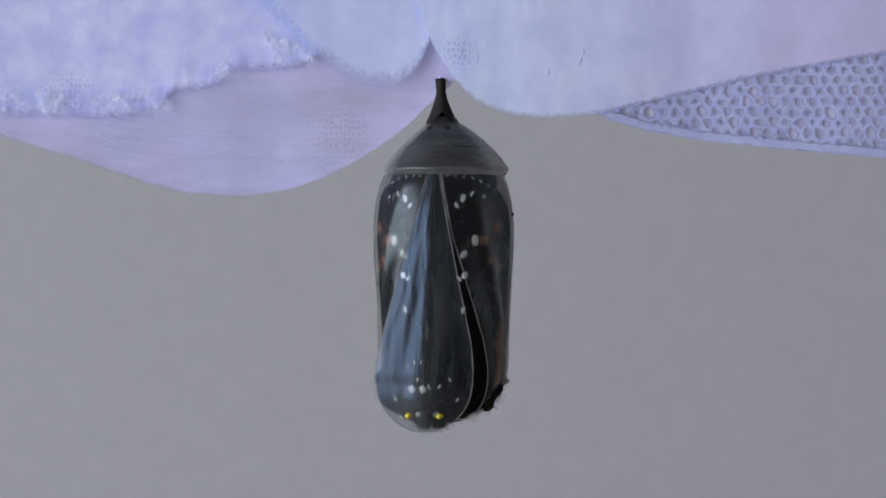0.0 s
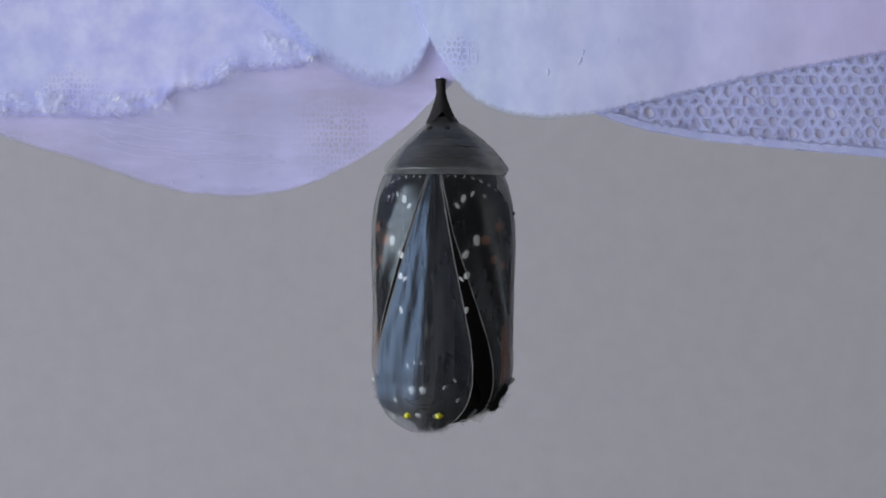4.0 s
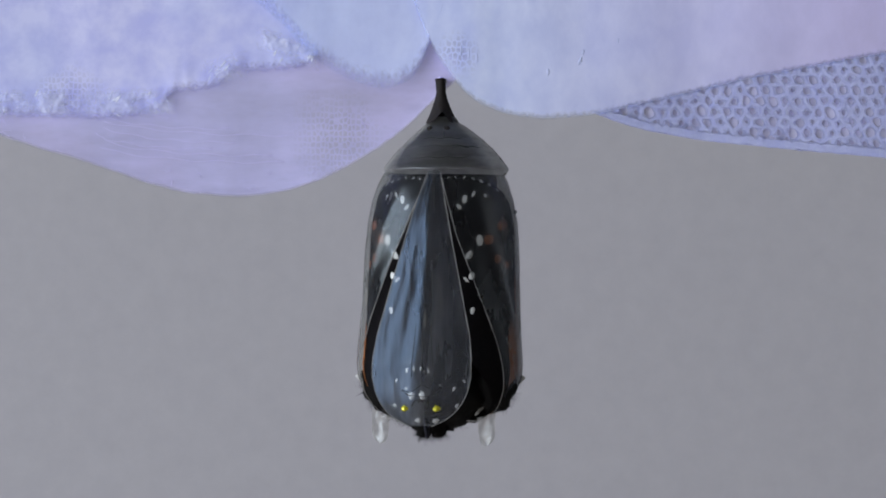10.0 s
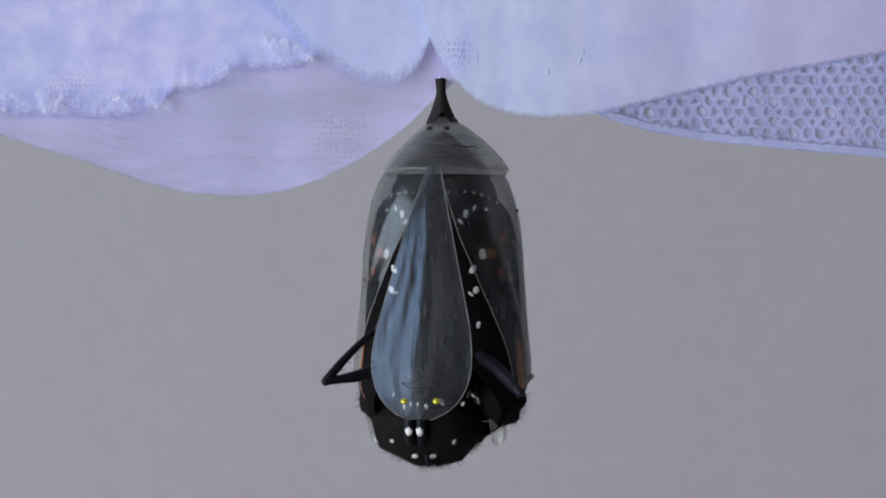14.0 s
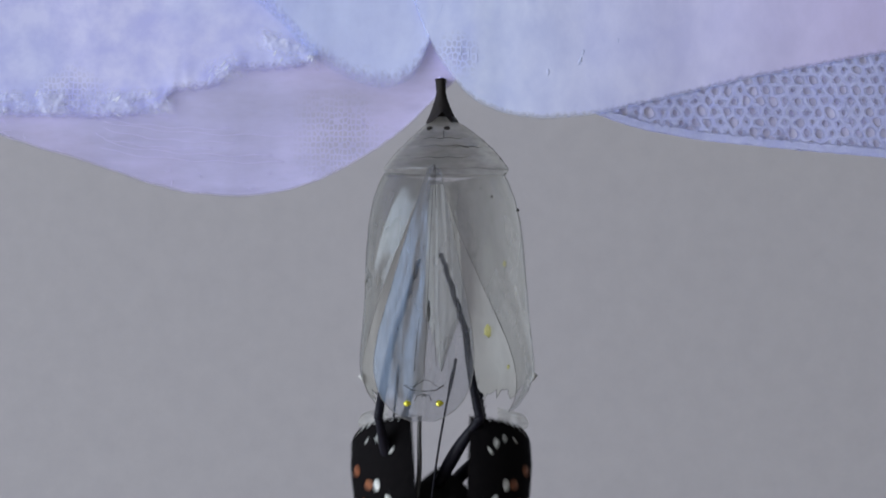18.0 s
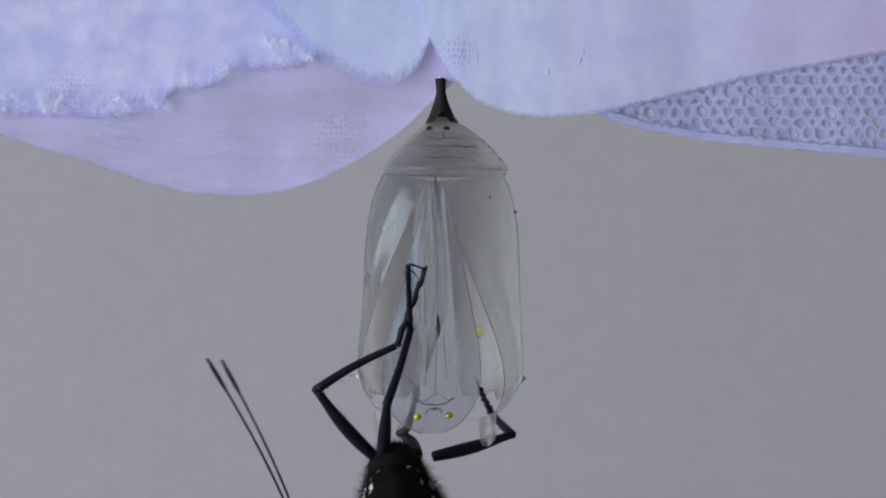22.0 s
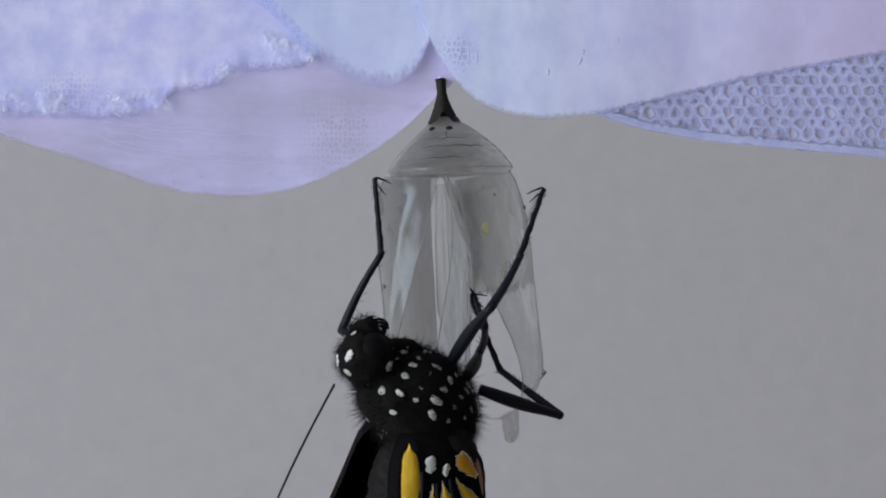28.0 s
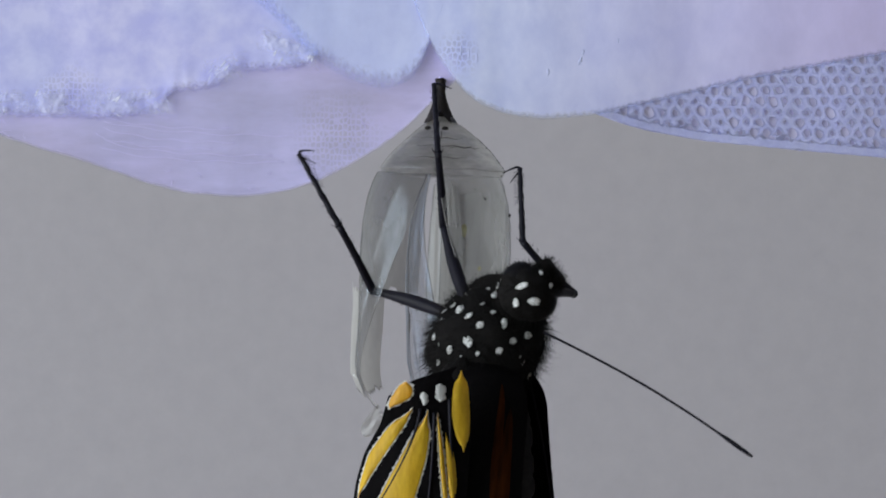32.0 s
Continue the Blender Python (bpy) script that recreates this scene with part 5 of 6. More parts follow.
stance("far_right", 16.5, (0.55, 0.00, -17.95), (0.55, 0.00, -9.95), (0.80, 0.65, -17.52), (0.55, 0.80, -10.50))
stance("far_right", 18.0, (0.05, 2.00, -21.96), (3.98, -3.03, -17.14), (3.64, 4.39, -15.59), (3.26, -2.00, -12.80))
stance("far_right", 18.5, (0.00, 2.00, -21.70), (4.33, -2.73, -16.92), (4.01, 4.77, -15.78), (3.27, -1.52, -12.83))
stance("far_right", 19.0, (0.10, 2.00, -21.70), (5.23, -2.35, -17.36), (4.32, 5.00, -15.65), (3.52, -1.37, -12.85))
stance("far_right", 20.0, (0.40, 2.00, -20.18), (5.60, -2.95, -16.66), (3.28, 4.07, -14.90), (2.76, -2.41, -12.27))
stance("far_right", 21.0, (-1.04, -2.00, -21.10), (4.82, 2.33, -17.79), (3.40, -4.62, -15.08), (3.09, 2.07, -13.11))
stance("far_right", 22.0, (-0.83, -3.00, -18.03), (6.12, 0.62, -16.46), (4.40, 7.90, -15.12), (3.33, 1.48, -12.56))
stance("far_right", 23.0, (0.78, -4.00, -15.18), (6.84, 1.05, -16.55), (4.64, -5.83, -14.20), (3.32, 0.84, -12.51))
stance("far_right", 23.5, (-0.68, -4.00, -14.40), (6.82, -1.85, -16.12), (4.85, 5.38, -14.80), (3.28, -1.01, -12.38))
stance("far_right", 24.0, (1.95, -8.00, -11.82), (8.04, -4.32, -15.50), (3.88, -0.88, -10.15), (2.08, 2.90, -4.53))
stance("far_right", 27.5, (1.95, -8.00, -11.82), (7.95, -4.20, -15.51), (3.89, -0.63, -10.16), (2.09, 3.12, -4.53))
stance("far_right", 28.0, (3.14, -8.00, -11.86), (10.01, -4.70, -14.29), (5.04, -0.22, -10.69), (2.30, 0.25, -3.96))
stance("far_right", 28.5, (2.91, -8.00, -11.77), (9.54, -4.57, -14.64), (5.05, 0.13, -10.71), (2.31, 0.60, -3.96))
stance("far_right", 29.0, (2.57, -8.00, -11.48), (9.04, -4.78, -14.92), (4.52, -0.95, -10.14), (2.33, 2.12, -4.25))
stance("far_right", 31.0, (2.57, -8.00, -11.48), (9.04, -4.78, -14.92), (4.52, -0.95, -10.14), (2.33, 2.12, -4.25))
stance("far_right", 31.25, (3.18, -6.00, -10.56), (7.80, 0.08, -12.96), (4.97, 6.08, -9.27), (3.30, 0.13, -5.95))
stance("far_right", 31.5, (3.71, -4.00, -9.72), (5.93, 3.68, -9.14), (5.12, 11.19, -8.47), (3.91, 4.72, -6.12))
stance("far_right", 32.0, (3.71, -4.00, -9.72), (5.93, 3.68, -9.14), (5.12, 11.19, -8.47), (3.91, 4.72, -6.12))
feeler("left", 0, (-2.18, -1.50, -14.32), (-1.93, -1.50, 1.04))
feeler("right", 0, (0.30, -1.50, -14.32), (0.05, -1.50, 1.04))
feeler("left", 14.5, (-2.28, -1.50, -14.82), (-1.93, -1.50, 1.04))
feeler("right", 14.5, (0.40, -1.50, -14.82), (0.05, -1.50, 1.04))
feeler("left", 17, (-2.40, -3.50, -19.29), (-1.81, -4.00, -3.61))
feeler("right", 17, (0.54, -3.50, -20.52), (0.05, -4.00, -4.83))
feeler("left", 18, (-4.71, -6.00, -29.84), (-3.83, -5.00, -10.63))
feeler("right", 18, (-1.59, -6.00, -29.20), (1.02, -5.00, -10.14))
feeler("left", 18.5, (-5.39, -6.00, -28.85), (-4.08, -5.00, -9.66))
feeler("right", 18.5, (-2.55, -6.00, -29.61), (0.53, -5.00, -10.63))
feeler("left", 18.9, (-6.15, -6.00, -42.20), (-8.77, -8.00, -22.82))
feeler("right", 18.9, (-1.61, -6.00, -43.30), (-3.05, -8.00, -23.77))
feeler("left", 20.0, (-4.22, -8.00, -38.50), (-13.45, -9.00, -21.73))
feeler("right", 20.0, (-5.56, -8.00, -37.65), (-11.55, -9.00, -19.46))
feeler("left", 20.5, (-10.82, -8.00, -27.47), (-18.75, -9.00, -10.13))
feeler("right", 20.5, (-8.09, -8.00, -34.48), (-15.81, -9.00, -17.00))
feeler("left", 21.0, (-9.41, -8.00, -28.70), (-18.66, -9.00, -12.03))
feeler("right", 21.0, (-10.29, -8.00, -29.19), (-15.25, -9.00, -10.75))
feeler("left", 21.5, (-9.75, -8.00, -27.67), (-15.34, -9.00, -9.42))
feeler("right", 21.5, (-10.11, -8.00, -28.31), (-12.97, -9.00, -9.42))
feeler("left", 22.0, (-10.92, -8.00, -27.08), (-19.37, -9.00, -9.99))
feeler("right", 22.0, (-10.56, -8.00, -27.61), (-18.18, -9.00, -10.13))
feeler("left", 22.5, (-4.96, -8.00, -18.53), (-6.82, -9.00, -31.20))
feeler("right", 22.5, (-1.14, -8.00, -21.87), (-1.14, -9.00, -35.94))
feeler("left", 23.0, (-4.70, -7.00, -14.43), (-2.04, -12.00, -25.97))
feeler("right", 23.0, (-1.14, -8.00, -21.87), (-1.12, -12.00, -35.27))
feeler("left", 23.5, (-6.42, -7.00, -11.94), (-3.21, -12.00, -25.97))
feeler("right", 23.5, (-4.51, -7.00, -15.05), (-4.37, -12.00, -27.83))
feeler("left", 24.0, (-3.15, -15.00, -13.17), (-4.26, -16.00, -25.32))
feeler("right", 24.0, (-1.55, -15.00, -12.72), (0.72, -16.00, -25.77))
feeler("left", 25.0, (-2.01, -15.00, -12.95), (-4.26, -16.00, -25.32))
feeler("right", 25.0, (-0.05, -15.00, -12.95), (2.31, -16.00, -25.77))
feeler("left", 27.5, (-2.01, -15.00, -12.95), (-4.26, -16.00, -25.32))
feeler("right", 27.5, (-0.05, -15.00, -12.95), (2.31, -16.00, -25.77))
feeler("left", 28.0, (-9.03, -10.00, -11.25), (-15.25, -10.00, -25.36))
feeler("right", 28.0, (-4.59, -4.00, -12.16), (-4.15, -2.00, -27.62))
feeler("left", 29.0, (-6.15, -14.00, -13.26), (-11.19, -14.00, -24.27))
feeler("right", 29.0, (-4.65, -15.00, -11.81), (-1.77, -16.00, -25.32))
feeler("left", 31.0, (-5.23, -14.00, -13.03), (-10.74, -14.00, -25.19))
feeler("right", 31.0, (-3.37, -15.00, -11.81), (-1.09, -16.00, -25.32))
feeler("left", 31.25, (2.11, -14.00, -9.59), (5.32, -14.00, -25.19))
feeler("right", 31.25, (4.46, -12.00, -7.39), (14.68, -12.00, -22.72))
feeler("left", 31.5, (6.87, -10.00, -9.36), (9.52, -9.00, -26.94))
feeler("right", 31.5, (9.20, -12.00, -7.85), (24.07, -12.00, -20.03))
feeler("left", 32.0, (6.87, -10.00, -9.36), (9.52, -9.00, -26.94))
feeler("right", 32.0, (8.27, -12.00, -6.83), (24.91, -12.00, -16.77))
feeler("tongue", 0, (-0.94, -1.00, -12.38), (-0.94, -1.00, -0.45))
feeler("tongue", 14.5, (-0.94, -1.00, -14.86), (-0.94, -1.00, -2.93))
feeler("tongue", 16.5, (-1.30, -6.00, -25.03), (-1.30, -6.00, -13.46))
feeler("tongue", 17.5, (-2.02, -6.50, -25.44), (-1.78, -6.50, -13.90))
feeler("tongue", 18, (-2.60, -6.00, -26.24), (-1.88, -6.00, -14.66))
feeler("tongue", 18.5, (-2.99, -6.00, -26.24), (-2.03, -6.00, -14.66))
feeler("tongue", 18.8, (-2.99, -6.00, -36.61), (-2.03, -6.00, -25.03))
feeler("tongue", 19.2, (-1.17, -4.00, -32.17), (-1.19, -2.00, -42.44))
feeler("tongue", 22, (-4.05, -6.00, -26.96), (-4.10, -4.00, -37.06))
feeler("tongue", 24, (-0.67, -8.00, -13.29), (-0.58, -7.00, -24.88))
feeler("tongue", 27.5, (-0.38, -8.00, -13.29), (-0.38, -7.00, -24.88))
feeler("tongue", 28, (-4.00, -8.00, -10.43), (0.29, -7.00, -20.09))
feeler("tongue", 31, (-1.86, -8.00, -11.86), (-0.43, -7.00, -22.00))
feeler("tongue", 31.5, (5.53, -8.00, -7.10), (0.77, -7.00, -17.21))
feeler("tongue", 32, (5.05, -8.00, -6.15), (0.29, -7.00, -16.25))
CLAW_TWIST = {"near_left": 3.1, "near_right": 0.0, "far_left": 1.0, "far_right": 2.0}
BODY_PATH = [
    (0, 0.05, 0, -8.45, 180, 0, -10),
    (12, 0.05, 0, -8.45, 180, 0, -10),
    (13, 0.05, 0, -8.75, 180, 0, -10),
    (14, 0.05, 0, -9.65, 180, 0, -10),
    (14.5, 0.05, 0, -10.05, 180, 0, -10),
    (16.5, -0.05, 0, -14.2, 180, 0, -10),
    (17, -0.15, 0, -16.6, 180, 0, -9),
    (17.5, -0.2, 0, -19.9, 180, 0, -8),
    (17.7, -0.2, -0.3, -23.4, 180, 0, -5),
    (18, -0.2, -1, -29.28, 180, 0, 0),
    (18.2, -0.2, -2, -37.5, 190, 0, 0),
    (18.4, -0.2, -3, -44.65, 235, 0, 0),
    (18.6, -0.19, -6, -43.84, 300, 0, 0),
    (18.8, -0.43, -6, -41.43, 350, 0, 0),
    (19, -0.68, -5, -26.64, 360, 0, 0),
    (20, -0.92, -5, -26.4, 360, -4, 0),
    (21, -3.01, -5, -26.4, 360, -8, 0),
    (21.5, -3.67, -6, -25.03, 360, -10, 0),
    (22, -3.45, -7, -23.06, 360, -8, 0),
    (22.5, -0.91, -7, -21.52, 360, 0, 0),
    (23, 0.05, -7, -21.05, 360, 4, 0),
    (23.5, 0.29, -7, -20.37, 360, 10, 0),
    (23.8, -0.43, -9, -16.53, 360, 0, 0),
    (24, -0.76, -9, -15.48, 360, -6, 0),
    (25, -0.38, -9, -15.34, 360, -2, 0),
    (27.5, -0.38, -9, -15.34, 360, -2, 0),
    (28, -2.27, -9, -12.55, 360, -52, -55),
    (28.5, -1.85, -9, -12.5, 360, -46, -48),
    (29, -1.37, -9, -13.31, 360, -26, -20),
    (31, -1.04, -9, -13.54, 360, -22, -16),
    (31.25, 0.76, -9, -11.79, 360, 8, 20),
    (31.5, 4.17, -9, -8.95, 360, 38, 60),
    (32, 3.69, -9, -7.72, 360, 40, 66),
]
HEAD_PATH = [
    (0, -0.9, 1, 4.0, 0, 0, 0),
    (6, -0.9, 1.1, 4.1, 0, 0, 0),
    (9, -0.9, 1.2, 4.6, 0, 0, 0),
    (13, -0.9, 0.6, 6, 0, 0, 0),
    (16.5, -0.9, 0.6, 6.6, 0, 0, 0),
    (18.2, 0, 0, 6.5, 0, 0, 0),
    (19, 0, -0.4, 3, 0, 0, 0),
    (23.5, 0, -0.4, 3.4, 0, 0, 0),
    (24, 0, -0.6, 6, 0, 0, 0),
    (25, 0, -0.8, 6, 0, 0, 0),
    (28, 0, -0.4, 6.2, 0, 0, 0),
    (32, 0, -0.4, 6.2, 0, 0, 0),
]
WING_PATH = [
    (0, 0, 0, 0),
    (17, 0, 0, 0),
    (17.5, 0, -2, 0),
    (17.7, 0, -3, 0),
    (18, 0, -7, 0),
    (18.2, 0, -45, 0),
    (18.5, 0, -12, 0),
    (19.5, 6, -2, 5),
    (22, 7, 0, 15),
    (24, 7.2, 3, 22),
    (27.5, 7.2, 3, 22),
    (28, 8.5, -12, 12),
    (29, 8, 0, 16),
    (31, 8, 0, 16),
    (31.5, 7.5, -10, 10),
    (32, 7.5, -10, 10),
]
WING_PATH_LEFT = [
    (0, 0, 0, 0),
    (17, 0, 0, 0),
    (17.5, 0, -2, 0),
    (17.7, 0, -3, 0),
    (18, 0, -7, 0),
    (18.2, 0, -45, 0),
    (18.5, 0, -12, 0),
    (19.5, 6, -2, 5),
    (22, 7, 0, 15),
    (24, 7.2, 3, 22),
    (27.5, 7.2, 3, 22),
    (28, 7, -22, 12),
    (29, 6.5, -13, 16),
    (31, 6.5, -13, 16),
    (31.5, 8, -12, 12),
    (32, 8, -12, 12),
]
WING_GAPE = [
    (0, 0.9),
    (13, 0.9),
    (16.5, 1),
    (17.5, 1.15),
    (18.5, 0),
    (32, 0),
]
TAIL_PATH = [
    (0, 0, 0),
    (14.5, 0, 0),
    (16.5, 2.6, 0),
    (17, 4.0, 0),
    (17.5, 5.5, 0),
    (18, 10, 0),
    (18.5, 10, 0),
    (19.5, 0, 0),
    (22, 0, 8),
    (24, 0, 4),
    (27.5, 0, 2),
    (28, 0, 63),
    (28.5, 0, 56),
    (29, 0, 30),
    (31, 0, 25),
    (31.25, 0, 0),
    (31.5, 0, -34),
    (32, 0, -36),
]
FLAP_OPEN = [
    (0, 150, 150),
    (6, 150, 150),
    (6.6, 80, 80),
    (7.5, 0, 0),
    (14.5, 0, 0),
    (16.5, 60, 60),
    (17.5, 70, 70),
    (18.1, 75, 75),
    (18.6, 0, 0),
    (23.5, 0, 0),
    (24, 58, 0),
    (31, 58, 0),
    (31.5, 40, 0),
    (32, 40, 0),
]
SWING = [
    (0, 0, 0, 0),
    (16.5, 0, 0, 0),
    (18, 0, 0, 0),
    (19, 0, -1, 0),
    (20, 0, 0.3, 0),
    (21, 0, -0.3, 0),
    (22, 0, 0.3, 0),
    (23, 0, 0, 0),
    (23.5, 0, 0.5, 0),
    (24, 0, -2, 0),
    (27.5, 0, -2, 0),
    (28, 0, -2.6, 0),
    (31, 0, -2, 0),
    (31.5, 0, 1.5, 0),
    (32, 0, 2.2, 0),
]
LEFT_OPEN = [
    (0, 0, 0, 0),
    (3, 0, 1.5, 0),
    (6, 0, 3, 0),
    (9, 0, 6.1, 0),
    (11, 0, 7.2, 0),
    (13, 0, 7.6, 0),
    (17.5, 0, 6.6, 0),
    (19, 0, 3.5, 0),
    (23, 0, 6.5, 0),
    (23.5, 0, 6.5, 0),
    (24, 0, 0, 12),
    (31, 0, 0, 12),
    (31.5, 0, 3, 8),
    (32, 0, 3, 8),
]
RIGHT_OPEN = [
    (0, 0, 0, 0),
    (3, 0, -1, 0),
    (6, 0, -2.8, 0),
    (9, 0, -4, 0),
    (13, 0, -6.8, 0),
    (16.5, 0, -8, 0),
    (19, 0, -8, 0),
    (23, 0, -4.5, 0),
    (23.5, 0, -4.5, 0),
    (24, 0, -6.2, -5),
    (31, 0, -6.2, -5),
    (31.5, 0, -3, 0),
    (32, 0, -3, 0),
]
PLATE_OPEN = [
    (0, 0, 0.3, 0, -0.3, 0),
    (6, -3, 0.5, 0, -0.2, 0),
    (9, -8, 1, 0, 0.3, 0),
    (13, -15, 1, 0, 0.7, 0),
    (16.5, -16, 0.8, 0, 0.8, 0),
    (17.5, -16, 2, 0, 0.8, 0),
    (18, -12, 0.3, 4, 0.7, 0),
    (19, -12, -1, 6, 0.7, 0),
    (20, -14, 4.5, 14, 1, 0),
    (21, -6, -1, 12, -0.1, 0),
    (22, -6, -2.5, 14, -0.2, 0),
    (23, -4, -2.5, 14, -0.2, 0),
    (23.5, -4, 1, 14, 0, 0),
    (24, 2, -2, 78, 0, 3.5),
    (31, 2, -2, 78, 0, 3.5),
    (31.5, 2, -1, -60, 0, 3.5),
    (32, 2, -1, -60, 0, 3.5),
]
COLLAR_PATH = [
    (0, 3.5, -0.9),
    (9, 3.7, -0.9),
    (13, 5.9, -1.2),
    (17.5, 6.3, -1.2),
    (18.5, 0, 0),
    (19.5, -2, 0),
    (22.25, -2, 0),
    (22.75, -9, 0),
    (32, -9, 0),
]
HEAD_TURN = [
    (24, -0.75, -10.5, -11.2, 0, -4, 0),
    (25, -0.38, -10.5, -10.8, 0, 0, 0),
    (27.5, -0.38, -10.5, -10.8, 0, 0, 0),
    (28, -6.45, -11, -8.93, 0, -15, -50),
    (28.5, -6.03, -11, -9.12, 0, -10, -42),
    (29, -4.0, -12, -9.9, 0, -4, 4),
    (31, -4.0, -12, -9.9, 0, -4, 4),
    (31.25, 0.28, -12, -7.39, 0, 20, 0),
    (31.5, 7.02, -12, -4.83, 0, 50, 5),
    (32, 6.88, -12, -3.62, 0, 52, 0),
]
FAN_PATH = [
    (24, 3.72, -8, -18.77, 0, 0, 105),
    (25, 4.1, -8, -18.63, 0, 0, 105),
    (27.5, 4.1, -8, -18.63, 0, 0, 105),
    (27.75, 1.65, -14, -17.62, 0, 0, 55),
    (28, -0.36, -18, -17.03, 0, 0, 18),
    (28.5, 0.04, -18, -17.12, 0, 0, 20),
    (29, 1.63, -16, -17.48, 0, 0, 35),
    (31, 1.63, -16, -17.48, 0, 0, 35),
    (31.25, 3.11, -10, -15.95, 0, 0, 100),
    (31.5, 5.18, -4, -15.57, 0, 0, 172),
    (32, 4.69, -4, -14.6, 0, 0, 172),
]
FAN_PATH_LEFT = [
    (24, -4.48, -8, -19.49, 0, 0, -105),
    (25, -4.29, -8, -19.49, 0, 0, -105),
    (27.5, -4.29, -8, -19.49, 0, 0, -105),
    (28, -2.15, -4, -18.5, 0, 0, -172),
    (28.5, -2.15, -4, -18.7, 0, 0, -172),
    (29, -4.53, -6, -18.62, 0, 0, -140),
    (31, -4.53, -6, -18.62, 0, 0, -140),
    (31.25, -2.96, -13, -15.65, 0, 0, -75),
    (31.5, -0.4, -20.5, -12.35, 0, 0, 3),
    (32, -0.84, -20.5, -11.17, 0, 0, 3),
]
BACK_SLIDE = [
    (0, 0, 0, 0),
    (23.5, 0, 0, 0),
    (24, 0, 9.2, 0),
    (31, 0, 9.2, 0),
    (31.5, 0, 9.2, 25),
    (32, 0, 9.2, 25),
]
ROLL_PATH = [
    (0, 0, 0),
    (18, 0, 0),
    (18.5, -1.2, 0),
    (23, -1.2, 0),
    (23.5, -0.6, 0),
    (24, 0.2, 0),
    (31, 0.2, 0),
    (31.5, 0.8, 0),
    (32, 0.8, 0),
]


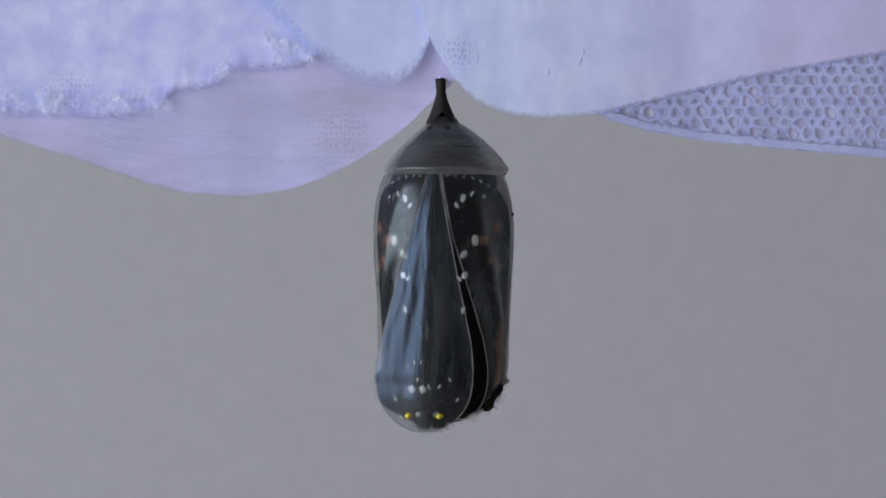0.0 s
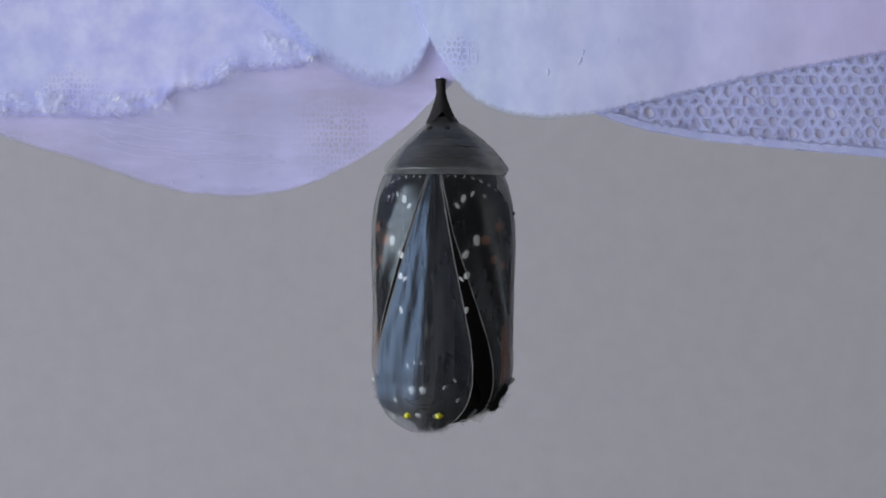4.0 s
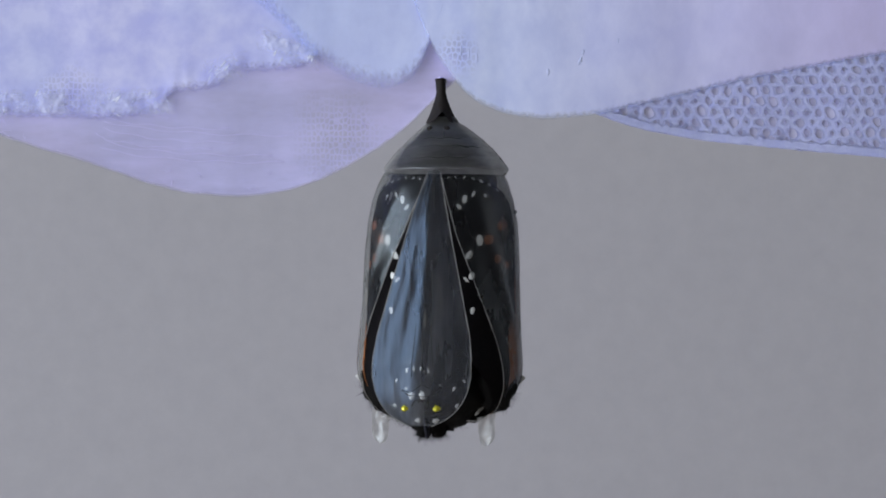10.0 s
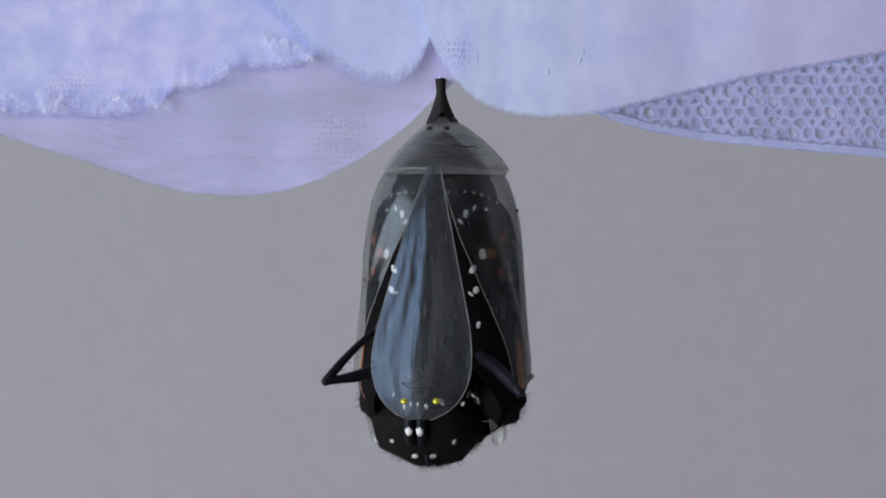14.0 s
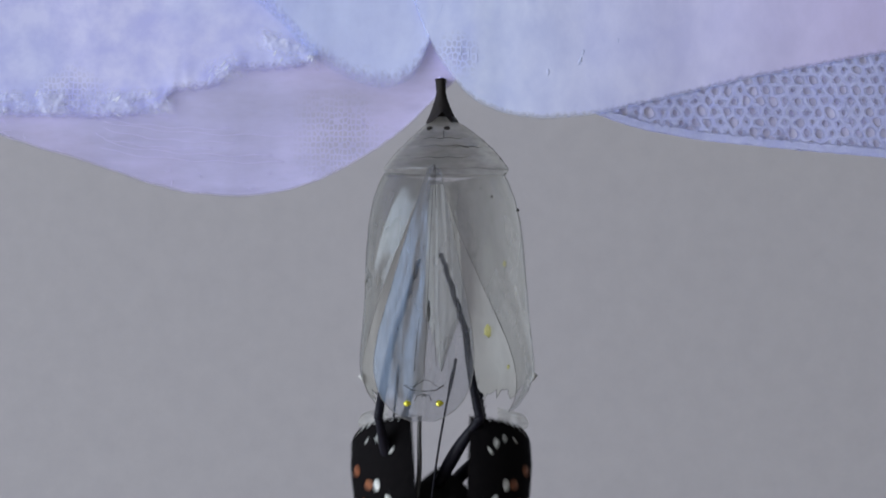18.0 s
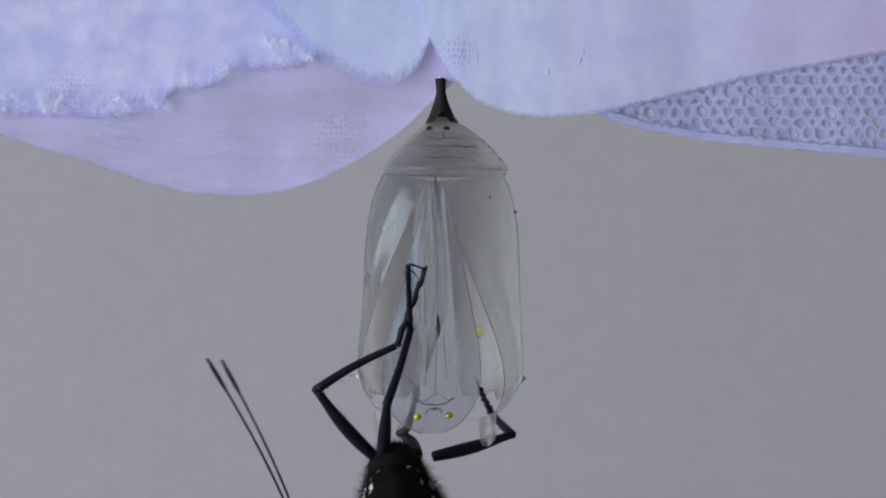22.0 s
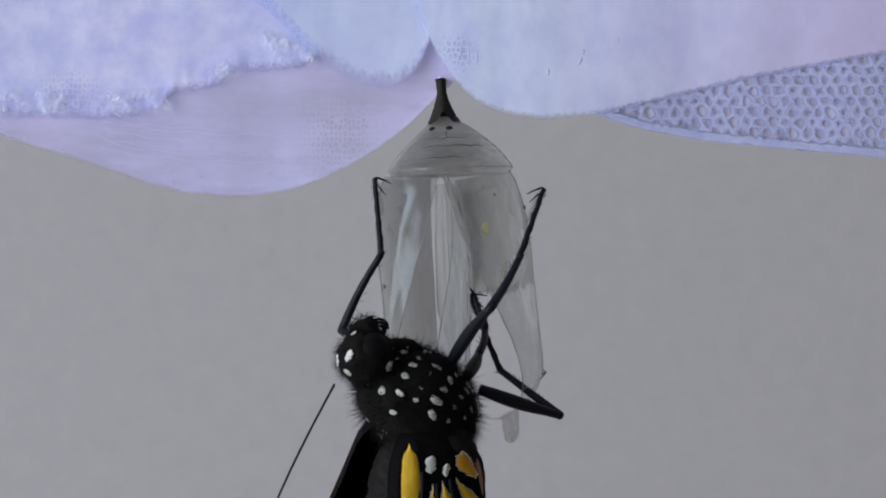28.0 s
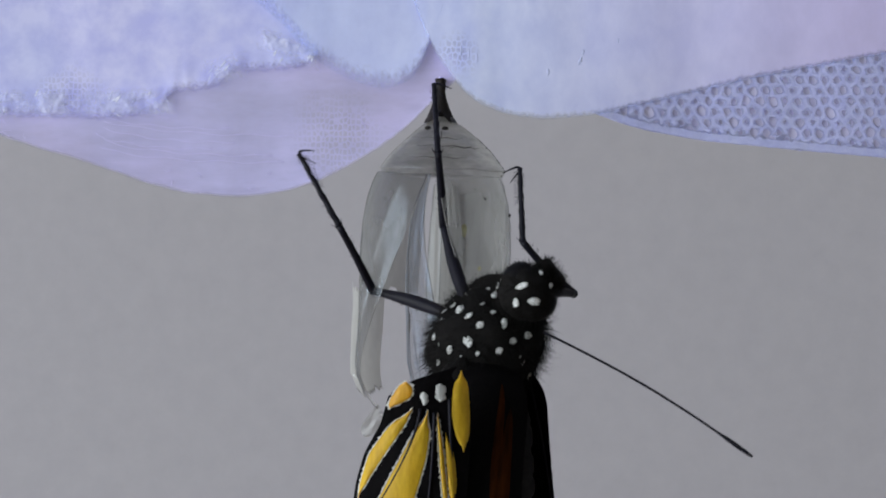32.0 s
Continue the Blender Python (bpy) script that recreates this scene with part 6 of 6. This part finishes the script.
def motions():
    times = sorted({0.0, 2.0, 4.0, 6.0, 8.0, 9.0, 10.0, 11.0, *[11.5 + 0.25 * k for k in range(20)], *[16.5 + 0.1 * k for k in range(31)],
                    *[19.5 + 0.25 * k for k in range(51)]})
    # seconds, x, y, z in mm, turn about x, y and z
    body = {t: pose(*[c * MM for c in number(BODY_PATH, t)[:3]], *number(BODY_PATH, t)[3:]) for t in times}
    walk(butterfly, [(t, body[t]) for t in times])
    for name, bits in LEGS.items():
        rows = [[], [], []]
        for t in times:
            joints = between(STANCES[name], t)
            p = joints[0]
            home = body[t].inverted()
            for k, (kind, n) in enumerate(LENGTHS.items()):
                way = (joints[k + 1] - joints[k]).normalized()
                q = p + way * n * MM
                rows[k].append((t, home @ aim(p, q, CLAW_TWIST[name])))
                p = q
        for bit, r in zip(bits, rows):
            walk(bit, r)
    for name, ob in ANTENNAE.items():
        walk(ob, [(t, body[t].inverted() @ aim(*between(FEELERS[name], t))) for t in times])
    rows = []
    for t in times:
        if t < 23.9:
            rows.append((t, pose(*[c * MM for c in number(HEAD_PATH, t)[:3]], *number(HEAD_PATH, t)[3:])))
        else:
            rows.append((t, body[t].inverted() @ pose(*[c * MM for c in number(HEAD_TURN, t)[:3]], *number(HEAD_TURN, t)[3:])))
    walk(head, rows)
    # hindwings: folded flat in the shell, then hanging at both sides of the body
    flip = Matrix.Diagonal((-1, 1, 1, 1))
    folded = pose(-4.31 * MM, -1.97 * MM, 0, 0, 0, -73.6)
    for side, table in ((-1, FAN_PATH_LEFT), (1, FAN_PATH)):
        home = folded if side < 0 else flip @ folded @ flip
        walk(hinds[side], [(0.0, home), (18.6, home)] + [(t, body[t].inverted() @ pose(x * MM, y * MM, z * MM, rx, ry, rz)) for t, x, y, z, rx, ry, rz in table])
    for s in (-1, 1):
        rows = []
        for t in times:
            slide, spread, twist = number(WING_PATH if s > 0 else WING_PATH_LEFT, t)
            gape = number(LEFT_OPEN if s < 0 else RIGHT_OPEN, t)[1] * number(WING_GAPE, t)[0]
            hang = hinge((0, 0, -3.0), ("Y", number(TAIL_PATH, t)[1])) @ Matrix.Translation((0, 0, -slide * MM)) @ hinge((s * 3.5, -1.0, 4.0), ("Y", s * spread), ("Z", s * twist))
            rows.append((t, hang @ hinge((s * 3.7, 2.0, -14.9), ("Y", -gape))))
        walk(wings[s], rows)
    hang = []
    for t in times:
        slide, roll = number(TAIL_PATH, t)
        hang.append((t, Matrix.Translation((0, 0, slide * MM)) @ hinge((0, 0, -3.0), ("Y", roll))))
    walk(abdomen, hang)
    walk(collar, [(t, hinge((0, 0, -3.0), ("Y", number(TAIL_PATH, t)[1])) @ pose(number(COLLAR_PATH, t)[1] * MM, 0.1 * MM, number(COLLAR_PATH, t)[0] * MM)) for t in times])
    # the skin: the whole swings on its stalk, its pieces on their upper ends
    beats = sorted({0.0, 1.0, 2.0, 3.0, 4.5, *[6.0 + 0.5 * k for k in range(53)]})
    walk(chrysalis, [(t, TOP @ pose(0, 0, 0, *number(SWING, t))) for t in beats])
    for ob, point, table in ((left_case, (-3.5, -2, -8.6), LEFT_OPEN), (right_case, (3.9, -2, -8.6), RIGHT_OPEN)):
        walk(ob, [(t, hinge(point, ("X", number(table, t)[0]), ("Y", number(table, t)[1]), ("Z", number(table, t)[2]))) for t in beats])
    walk(plate, [(t, Matrix.Translation((0, number(PLATE_OPEN, t)[4] * MM, number(PLATE_OPEN, t)[3] * MM)) @ hinge((-0.3, -4.6, -9.0), *zip("XYZ", number(PLATE_OPEN, t)[:3]))) for t in beats])
    walk(shrunken, [(t, pose(number(ROLL_PATH, t)[0] * MM, 0, 0, 0, number(ROLL_PATH, t)[1], 0)) for t in beats])
    for side, ob in back_flaps.items():
        rows = []
        for t in beats:
            rise, turn = number(BACK_SLIDE, t)[side > 0], number(BACK_SLIDE, t)[2] * (side < 0)
            rows.append((t, pose(0, -0.2 * MM * (rise > 0.1), MM * rise) @ hinge((-5.45, 0.2, -23), ("Z", turn))))
        walk(ob, rows)
    for (ob, root), side in ((flap_left, -1), (flap_right, 1)):
        walk(ob, [(t, hinge(root, ("Y", -side * number(FLAP_OPEN, t)[0 if side < 0 else 1]))) for t in beats])


motions()
